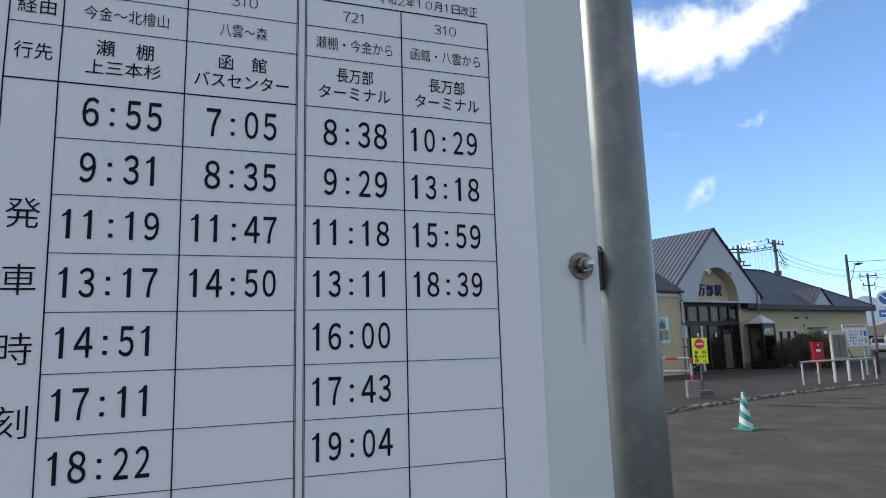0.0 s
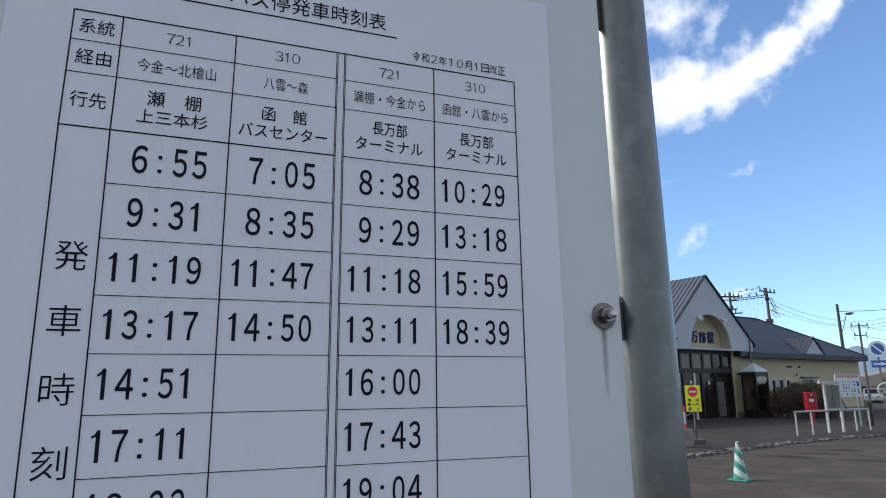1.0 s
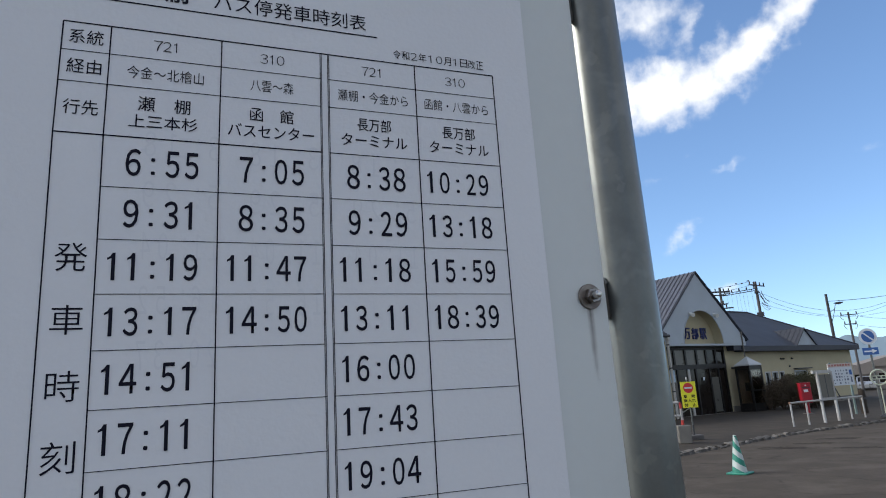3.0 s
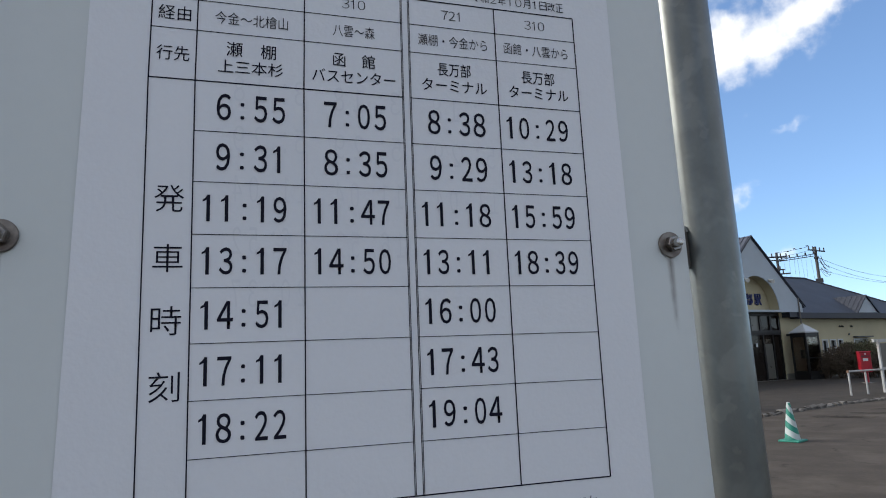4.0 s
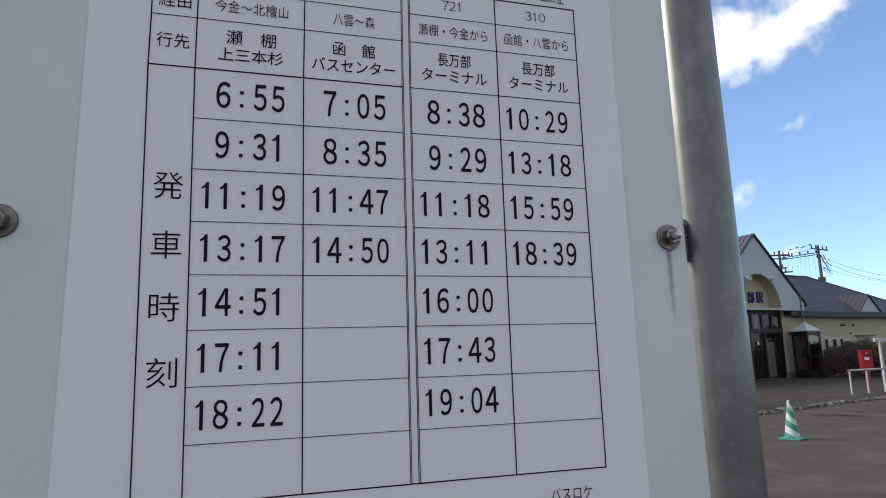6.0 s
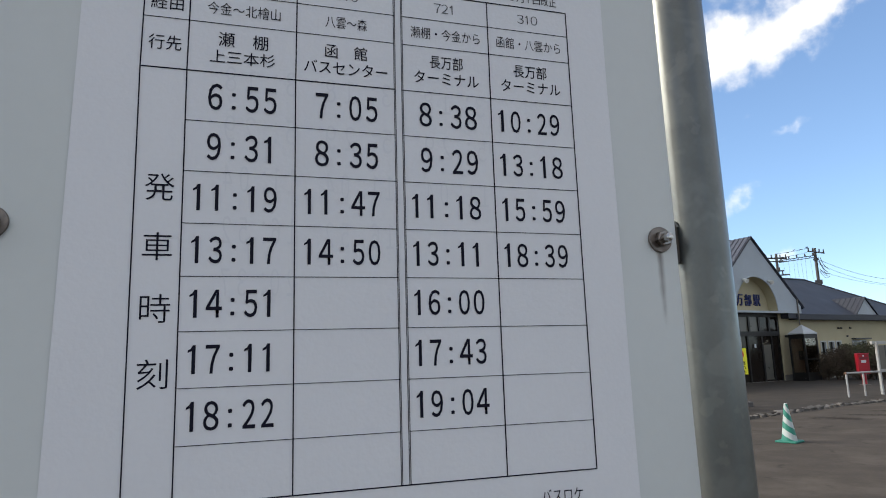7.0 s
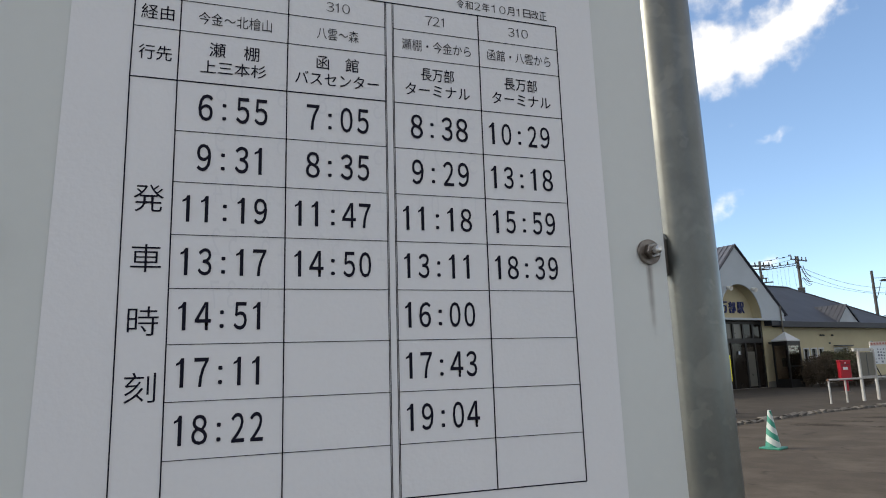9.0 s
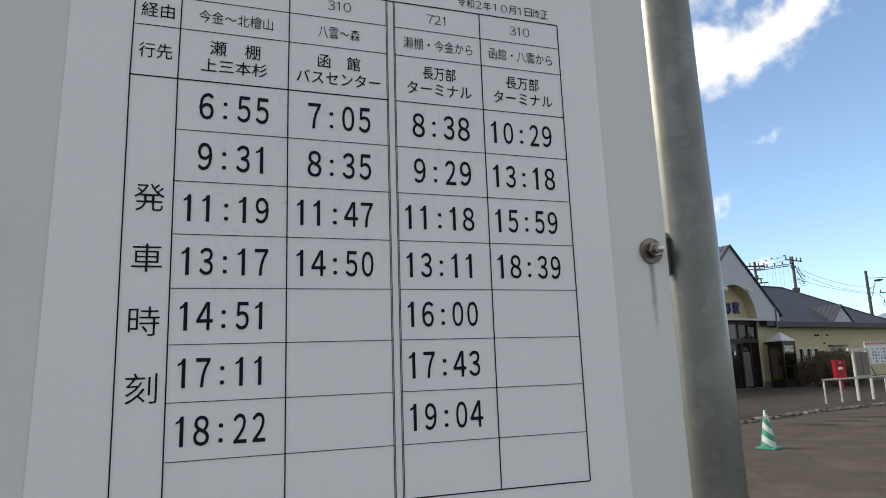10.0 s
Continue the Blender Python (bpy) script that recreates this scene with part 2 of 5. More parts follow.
def add_cracks(m, cell, width, depth):
    """Fine broken cracks and pale worn areas in a paved surface."""
    nt = m.node_tree
    N, L = nt.nodes.new, nt.links.new
    p = nt.nodes["Principled BSDF"]
    old = p.inputs["Base Color"].links[0].from_socket
    co = N("ShaderNodeTexCoord")
    warp = N("ShaderNodeTexNoise")
    warp.inputs["Scale"].default_value, warp.inputs["Detail"].default_value = 1.3, 5
    L(co.outputs["Object"], warp.inputs["Vector"])
    mixv = N("ShaderNodeVectorMath")
    mixv.operation = "MULTIPLY_ADD"
    L(warp.outputs["Color"], mixv.inputs[0])
    mixv.inputs[1].default_value = (0.9, 0.9, 0.0)
    L(co.outputs["Object"], mixv.inputs[2])
    vor = N("ShaderNodeTexVoronoi")
    vor.feature = "DISTANCE_TO_EDGE"
    vor.inputs["Scale"].default_value = 1 / cell
    L(mixv.outputs[0], vor.inputs["Vector"])
    line = N("ShaderNodeMapRange")
    line.inputs["From Min"].default_value, line.inputs["From Max"].default_value = 0.0, width / cell
    line.inputs["To Min"].default_value, line.inputs["To Max"].default_value = depth, 0.0
    L(vor.outputs["Distance"], line.inputs["Value"])
    gap = N("ShaderNodeMapRange")
    gap.inputs["From Min"].default_value, gap.inputs["From Max"].default_value = 0.49, 0.57
    L(warp.outputs["Fac"], gap.inputs["Value"])
    both = N("ShaderNodeMath")
    both.operation = "MULTIPLY"
    L(line.outputs[0], both.inputs[0]), L(gap.outputs[0], both.inputs[1])
    mx = N("ShaderNodeMix")
    mx.data_type = "RGBA"
    L(both.outputs[0], mx.inputs["Factor"]), L(old, mx.inputs["A"])
    mx.inputs["B"].default_value = (0.014, 0.012, 0.011, 1)
    worn = N("ShaderNodeTexNoise")
    worn.inputs["Scale"].default_value, worn.inputs["Detail"].default_value, worn.inputs["Roughness"].default_value = 0.8, 8, 0.65
    L(co.outputs["Object"], worn.inputs["Vector"])
    pale = N("ShaderNodeMapRange")
    pale.inputs["From Min"].default_value, pale.inputs["From Max"].default_value = 0.50, 0.66
    pale.inputs["To Max"].default_value = 0.65
    L(worn.outputs["Fac"], pale.inputs["Value"])
    mx2 = N("ShaderNodeMix")
    mx2.data_type = "RGBA"
    L(pale.outputs[0], mx2.inputs["Factor"]), L(mx.outputs["Result"], mx2.inputs["A"])
    mx2.inputs["B"].default_value = (0.108, 0.094, 0.079, 1)
    L(mx2.outputs["Result"], p.inputs["Base Color"])


add_cracks(ASPHALT, 1.7, 0.045, 0.38)
WORN_TAR = mat("worn_tar_patch", (0.020, 0.018, 0.0165), 0.95, 0, 0.4, 6, 60, 0.3, spec=0.03)
fade_out(WORN_TAR, 0.5, 0, 4.0, 2.4, 0.8)
PAVING = mat("worn_pavement", (0.052, 0.0455, 0.039), 0.9, 0, 0.3, 3.0, 40, 0.4, (0.068, 0.059, 0.049), 0.8, spec=0.1)
KERB = mat("kerb_stone", (0.150, 0.136, 0.118), 0.9, 0, 0.5, 9, 60, 0.8, (0.04, 0.036, 0.032), 0.9, random_piece=0.35, dirt_range=(0.44, 0.60))
CREAM = mat("cream_siding", (0.41, 0.362, 0.235), 0.75, 0, 0.08, 1.2, 14, 0.05, (0.31, 0.27, 0.18), 0.45)
WHITEWALL = mat("pale_blue_grey_gable", (0.38, 0.43, 0.475), 0.7, 0, 0.06, 1.0, 12, 0.04, (0.29, 0.32, 0.345), 0.4)
SPOTWHITE = mat("white_lamp_housing", (0.66, 0.66, 0.62), 0.5, 0, 0.08, 8, 50)
TRIM = mat("white_trim", (0.44, 0.46, 0.47), 0.6, 0, 0.08, 2, 30)
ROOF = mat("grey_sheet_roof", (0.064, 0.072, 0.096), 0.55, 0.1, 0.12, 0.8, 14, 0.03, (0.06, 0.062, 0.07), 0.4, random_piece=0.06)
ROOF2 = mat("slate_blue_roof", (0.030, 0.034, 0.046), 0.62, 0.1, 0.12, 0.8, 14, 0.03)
FRAME = mat("dark_bronze_frame", (0.013, 0.012, 0.012), 0.45, 0.4, 0.15, 3, 30)
BOOTHBACK = mat("dimmed_wall_tone", (0.20, 0.155, 0.105), 0.7, 0, 0.2, 3, 30)
CLEAR = mat("brown_tinted_glass", (0.72, 0.66, 0.60), 0.02, 0, 0.0, spec=0.1)
CLEAR.node_tree.nodes["Principled BSDF"].inputs["Transmission Weight"].default_value = 1.0
GLASS = glass("shaded_window_glass")
BROWNPANE = mat("brownish_pane", (0.075, 0.066, 0.054), 0.3, 0, 0.15, 2, 20)
PANEL = mat("frosted_pane", (0.10, 0.098, 0.084), 0.3, 0, 0.1, 2, 20)
INSIDE = mat("dim_interior", (0.022, 0.020, 0.018), 0.8, 0, 0.2, 1, 10)
NAVY = mat("navy_lettering", (0.012, 0.022, 0.11), 0.45, 0, 0.1, 5, 50)
WHITEPAINT = mat("white_painted_pipe", (0.35, 0.355, 0.35), 0.55, 0, 0.14, 6, 50, 0, (0.24, 0.16, 0.11), 0.55)
REDPAINT = mat("red_paint", (0.42, 0.035, 0.028), 0.45, 0, 0.12, 6, 50)
POSTRED = mat("post_box_red", (0.31, 0.008, 0.020), 0.4, 0, 0.1, 6, 50)
YELLOW = mat("yellow_sign_sheet", (0.78, 0.74, 0.03), 0.5, 0, 0.06, 6, 60)
SIGNRED = mat("sign_red", (0.55, 0.03, 0.03), 0.5, 0, 0.08, 6, 60)
SIGNWHITE = mat("sign_white", (0.56, 0.60, 0.64), 0.5, 0, 0.06, 6, 60)
SIGNBLUE = mat("sign_blue", (0.03, 0.10, 0.31), 0.45, 0, 0.1, 6, 60)
NOTICEBLUE = mat("pale_blue_notice", (0.34, 0.46, 0.56), 0.5, 0, 0.25, 3, 12)
GREEN = mat("cone_green", (0.012, 0.19, 0.135), 0.55, 0, 0.12, 8, 60, 0, (0.03, 0.16, 0.12), 0.4)
CONEWHITE = mat("cone_white_band", (0.41, 0.46, 0.45), 0.55, 0, 0.12, 8, 60, 0, (0.30, 0.34, 0.32), 0.6)
CONCRETE = mat("concrete_block", (0.16, 0.15, 0.135), 0.9, 0, 0.15, 5, 50, 0.4, (0.15, 0.14, 0.125), 0.5)
LEAF = mat("winter_leaf", (0.092, 0.073, 0.055), 0.85, 0, 0.4, 3, 20, spec=0.1)
OLIVE = mat("olive_leaf", (0.092, 0.090, 0.055), 0.85, 0, 0.4, 3, 20, spec=0.1)
TWIG = mat("brown_twig", (0.07, 0.05, 0.035), 0.85, 0, 0.3, 5, 30)
DARKPOLE = mat("dark_stained_pole", (0.05, 0.048, 0.05), 0.8, 0, 0.15, 1.5, 20)
POLECONC = mat("utility_pole_concrete", (0.085, 0.08, 0.08), 0.8, 0, 0.12, 1.5, 20)
WIRE = mat("cable_black", (0.05, 0.05, 0.055), 0.6, 0, 0.1, 5, 30)
# distance haze is put straight into this blue-grey base colour
HILL = mat("hazy_hill", (0.17, 0.235, 0.29), 1.0, 0, 0.12, 0.004, 0.03)
HOUSE = mat("far_house_wall", (0.21, 0.185, 0.165), 0.8, 0, 0.15, 0.7, 8)
CAR = mat("silver_car_paint", (0.42, 0.44, 0.46), 0.3, 0.5, 0.06, 2, 40)
TYRE = mat("tyre_rubber", (0.02, 0.02, 0.02), 0.8, 0, 0.1, 10, 50)
POSTERBLUE = mat("poster_print_blue", (0.16, 0.33, 0.50), 0.5, 0, 0.45, 2.5, 9)
POSTERGREEN = mat("poster_print_green", (0.42, 0.58, 0.44), 0.5, 0, 0.3, 2, 9)
POSTERDARK = mat("poster_print_dark", (0.07, 0.09, 0.11), 0.5, 0, 0.5, 4, 14)
POSTERLEAF = mat("poster_print_leaf", (0.17, 0.24, 0.19), 0.5, 0, 0.5, 5, 16)
RINGPAINT = mat("faded_ring_paint", (0.40, 0.43, 0.34), 0.6, 0, 0.15, 6, 50)


# ---- mesh helpers ----
def part(name, bm, material, parent=None, label="", m=None, smooth=False):
    me = bpy.data.meshes.new(name)
    bmesh.ops.recalc_face_normals(bm, faces=bm.faces)
    bm.to_mesh(me)
    bm.free()
    if smooth:
        for p in me.polygons:
            p.use_smooth = True
        me.set_sharp_from_angle(angle=radians(35))
    me.materials.append(material)
    ob = new(name, me)
    if parent is not None:
        ob.parent = parent
    if m is not None:
        ob.matrix_basis = m
    if label:
        tagged(ob, label)
    return ob


def thing(name, m, label, category, group="", kind=""):
    ob = new(name)
    ob.empty_display_size = 0.1
    ob.matrix_basis = m
    return tagged(ob, label, category, group, kind)


def box(x0, x1, y0, y1, z0, z1, bevel=0.0, bm=None):
    own = bmesh.new()
    bmesh.ops.create_cube(own, size=1)
    for v in own.verts:
        v.co = Vector((x0 + (v.co.x + 0.5) * (x1 - x0), y0 + (v.co.y + 0.5) * (y1 - y0), z0 + (v.co.z + 0.5) * (z1 - z0)))
    if bevel:
        bmesh.ops.bevel(own, geom=own.edges[:], offset=bevel, segments=2, affect="EDGES", profile=0.5)
    return own if bm is None else merge(bm, own)


def merge(bm, other):
    tmp = bpy.data.meshes.new("tmp")
    other.to_mesh(tmp)
    other.free()
    bm.from_mesh(tmp)
    bpy.data.meshes.remove(tmp)
    return bm


def rod(a, b, r, r2=None, seg=16, bm=None):
    """A round bar from a to b."""
    own = bmesh.new()
    a, b = Vector(a), Vector(b)
    d = b - a
    bmesh.ops.create_cone(own, cap_ends=True, segments=seg, radius1=r, radius2=r if r2 is None else r2, depth=d.length)
    own.transform(Matrix.Translation((a + b) / 2) @ d.to_track_quat("Z", "Y").to_matrix().to_4x4())
    return own if bm is None else merge(bm, own)


def prism(points, y0, y1, bm=None):
    """A plate whose outline (x, z) is given, from depth y0 to y1."""
    own = bmesh.new()
    front = [own.verts.new((x, y0, z)) for x, z in points]
    back = [own.verts.new((x, y1, z)) for x, z in points]
    own.faces.new(front)
    own.faces.new(back[::-1])
    n = len(points)
    for i in range(n):
        own.faces.new((front[i], back[i], back[(i + 1) % n], front[(i + 1) % n]))
    return own if bm is None else merge(bm, own)


def lathe(profile, seg=24):
    """A turned body about z from (radius, z) pairs."""
    bm = bmesh.new()
    rings = [[bm.verts.new((r * math.cos(2 * math.pi * i / seg), r * math.sin(2 * math.pi * i / seg), z)) for i in range(seg)]
             for r, z in profile]
    for lo, hi in zip(rings, rings[1:]):
        for i in range(seg):
            bm.faces.new((lo[i], lo[(i + 1) % seg], hi[(i + 1) % seg], hi[i]))
    bm.faces.new(rings[0][::-1])
    bm.faces.new(rings[-1])
    return bm


def tube(points, r, seg=8, closed=False):
    """A bent pipe along points."""
    bm = bmesh.new()
    pts = [Vector(p) for p in points]
    rings = []
    for i, p in enumerate(pts):
        a = pts[i - 1] if i or closed else p
        b = pts[(i + 1) % len(pts)] if i + 1 < len(pts) or closed else p
        d = (b - a).normalized()
        q = d.to_track_quat("Z", "Y")
        rings.append([bm.verts.new(p + q @ Vector((r * math.cos(2 * math.pi * k / seg), r * math.sin(2 * math.pi * k / seg), 0)))
                      for k in range(seg)])
    pairs = list(zip(rings, rings[1:])) + ([(rings[-1], rings[0])] if closed else [])
    for lo, hi in pairs:
        for k in range(seg):
            bm.faces.new((lo[k], lo[(k + 1) % seg], hi[(k + 1) % seg], hi[k]))
    if not closed:
        bm.faces.new(rings[0][::-1]), bm.faces.new(rings[-1])
    return bm


def letters(name, text, material, parent, cx, cz, width, height, y, bold=0.0, depth=0.0, m=None, label=""):
    """Lettering in the x-z plane facing -y, fitted into width by height about (cx, cz)."""
    cu = bpy.data.curves.new(name, "FONT")
    cu.body, cu.size, cu.offset, cu.extrude, cu.resolution_u = text, 1.0, bold, 0.0, 3
    tmp = new(name + "_source", cu)
    bpy.context.view_layer.update()
    me = bpy.data.meshes.new_from_object(tmp.evaluated_get(bpy.context.evaluated_depsgraph_get()))
    bpy.data.objects.remove(tmp)
    bpy.data.curves.remove(cu)
    n = len(me.vertices)
    co = np.empty(n * 3)
    me.vertices.foreach_get("co", co)
    co = co.reshape(n, 3)
    lo, hi = co.min(0), co.max(0)
    out = np.empty_like(co)
    out[:, 0] = cx + ((co[:, 0] - lo[0]) / (hi[0] - lo[0]) - 0.5) * width
    out[:, 1] = y
    out[:, 2] = cz + ((co[:, 1] - lo[1]) / (hi[1] - lo[1]) - 0.5) * height
    me.vertices.foreach_set("co", out.ravel())
    if depth:
        bm = bmesh.new()
        bm.from_mesh(me)
        faces = bm.faces[:]
        ext = bmesh.ops.extrude_face_region(bm, geom=faces)
        for v in ext["geom"]:
            if isinstance(v, bmesh.types.BMVert):
                v.co.y -= depth
        bm.to_mesh(me)
        bm.free()
    me.materials.clear()
    me.materials.append(material)
    me.update()
    me.name = name
    ob = new(name, me)
    ob.parent = parent
    if m is not None:
        ob.matrix_basis = m
    if label:
        tagged(ob, label)
    return ob


# ---- ground, pavement, kerb ----
def build_ground():
    bm = bmesh.new()
    n = 64
    rings = []
    for r in (0.0, 3, 8, 16, 40, 120, 500, 2500):
        if r == 0:
            rings.append([bm.verts.new((12, 10, 0))])
        else:
            rings.append([bm.verts.new((12 + r * math.cos(2 * math.pi * i / n), 10 + r * math.sin(2 * math.pi * i / n), 0)) for i in range(n)])
    for i in range(n):
        bm.faces.new((rings[0][0], rings[1][i], rings[1][(i + 1) % n]))
    for lo, hi in zip(rings[1:], rings[2:]):
        for i in range(n):
            bm.faces.new((lo[i], hi[i], hi[(i + 1) % n], lo[(i + 1) % n]))
    tagged(part("ground", bm, ASPHALT), "worn grey-brown asphalt of the station forecourt", "ground", kind="structure")


TAR_PATCHES = [(13.65, 13.0, 1.5, 0.8, -42), (14.9, 13.3, 1.1, 0.6, -38), (16.3, 13.75, 1.3, 0.7, -38), (14.55, 11.65, 1.3, 0.5, -42)]
KERB_LINE = [(-14.0, 3.0), (-4.0, 7.2), (4.0, 10.8), (8.0, 12.45), (10.9, 13.72), (13.0, 14.5), (16.9, 15.9), (19.5, 16.45), (22.2, 16.95), (30.0, 18.3), (45.0, 20.0), (70.0, 22.0)]


def along(line, step):
    """Even steps along a polyline: place and heading."""
    out, left = [], 0.0
    for (x0, y0), (x1, y1) in zip(line, line[1:]):
        d = math.hypot(x1 - x0, y1 - y0)
        s = left
        while s < d:
            out.append((x0 + (x1 - x0) * s / d, y0 + (y1 - y0) * s / d, math.atan2(y1 - y0, x1 - x0)))
            s += step
        left = s - d
    return out


def build_pavement():
    """Raised level ground before the station, worn down to the low kerb along its edge."""
    bm = bmesh.new()
    edge = KERB_LINE
    back = [(70, 90), (-14, 90)]
    lo = [bm.verts.new((x, y, 0.004)) for x, y in edge + back]
    rim = [bm.verts.new((x, y, 0.075 if i < len(edge) else 0.12)) for i, (x, y) in enumerate(edge + back)]
    top = [bm.verts.new((x - 0.30, y + 0.80, 0.12)) for x, y in edge]
    bm.faces.new(top + rim[len(edge):])
    for i in range(len(edge) - 1):
        bm.faces.new((rim[i], rim[i + 1], top[i + 1], top[i]))
    bm.faces.new((rim[len(edge) - 1], rim[len(edge)], top[-1]))
    bm.faces.new((rim[-1], rim[0], top[0]))
    n = len(lo)
    for i in range(n):
        bm.faces.new((lo[i], lo[(i + 1) % n], rim[(i + 1) % n], rim[i]))
    return tagged(part("pavement", bm, PAVING), "raised dark worn pavement before the station", "pavement", kind="structure")


def tar_patch(x, y, length, width, yaw, seed):
    rnd = random.Random(seed)
    bm = bmesh.new()
    n = 26
    ring = []
    for i in range(n):
        a = 2 * math.pi * i / n
        f = 0.72 + 0.5 * rnd.random()
        ring.append((length / 2 * math.cos(a) * f, width / 2 * math.sin(a) * f))
    top = [bm.verts.new((px, py, 0.005)) for px, py in ring]
    low = [bm.verts.new((px * 1.02, py * 1.02, -0.004)) for px, py in ring]
    bm.faces.new(top)
    for i in range(n):
        bm.faces.new((low[i], low[(i + 1) % n], top[(i + 1) % n], top[i]))
    tagged(part("asphalt_patch", bm, WORN_TAR, m=pose(x, y, 0, 0, 0, yaw)), "dark irregular tar repair in the asphalt", "ground patch", kind="structure")


build_ground()
for i, row in enumerate(TAR_PATCHES):
    tar_patch(*row, i)
pavement = build_pavement()


# ---- the bus stop sign: two galvanised posts with a white board bolted to tabs ----
def bolt_set(parent, x, z):
    """A washer, hexagon nut and bolt end that look towards -y."""
    turn = pose(x, -0.0006, z, 90, 0, 0)
    part("washer", lathe([(0.0112, 0.0), (0.0112, 0.0014), (0.0108, 0.0020), (0.0060, 0.0020)], 32), WASHER, parent, "weathered flat washer", turn, True)
    nut = lathe([(0.0066, 0.002), (0.0072, 0.003), (0.0072, 0.0082), (0.0064, 0.0094)], 6)
    part("nut", nut, STEEL, parent, "stainless hexagon nut", turn @ pose(0, 0, 0, 0, 0, 12))
    part("bolt_end", lathe([(0.0039, 0.009), (0.0039, 0.0135), (0.0033, 0.0150), (0.0015, 0.0156)], 20), BRIGHT, parent, "bright rounded bolt end", turn, True)


def build_sign():
    sign = thing("bus_stop_sign", SIGN, "white enamel bus stop board bolted between galvanised steel posts", "sign")
    part("board", box(-0.2925, 0.2425, 0.0, 0.003, 1.335, 2.031, 0.0008), BOARD, sign, "pale grey enamelled metal board")
    for x in (0.2737, -0.3237):
        post = part("post", rod((x, 0.013, -0.2), (x, 0.013, 2.62), 0.0266, seg=48), GALV, sign, "galvanised steel tube post", smooth=True)
        part("cap", rod((x, 0.013, 2.6205), (x, 0.013, 2.632), 0.0275, 0.022, 32), GALV, post)
        side = -1 if x > 0 else 1
        for z0, z1 in ((1.686, 1.7205), (1.986, 2.06), (1.386, 1.42)):
            a, b = sorted((x + side * 0.0262, x + side * 0.070))
            part("tab", box(a, b, 0.0035, 0.0085, z0, z1, 0.0008), TABSTEEL, post, "flat rust-stained mounting tab")
            part("weld", rod((x + side * 0.0262, 0.006, z1 - 0.002), (x + side * 0.0275, 0.006, z1 + 0.003), 0.0035, 0.0015, 8), GALV, post, "grey weld bead", smooth=True)
    part("top_bar", box(-0.302, 0.2525, 0.0035, 0.0085, 2.0335, 2.06, 0.001), DARKSTEEL, sign, "dark flat steel bar along the top")
    for x, z in ((0.2251, 1.7052), (-0.2775, 1.7015), (0.148, 2.0075)):
        bolt_set(sign, x, z)
    # rust that has run down from the bolt
    for x, z, n, wide in ((0.2243, 1.697, 0.070, 0.0046), (-0.2775, 1.694, 0.036, 0.0030)):
        part("rust_run", box(x - wide, x + wide, -0.0004, 0.0002, z - n, z), STREAK, sign, "brownish rust run below the bolt")
    return sign


build_sign()


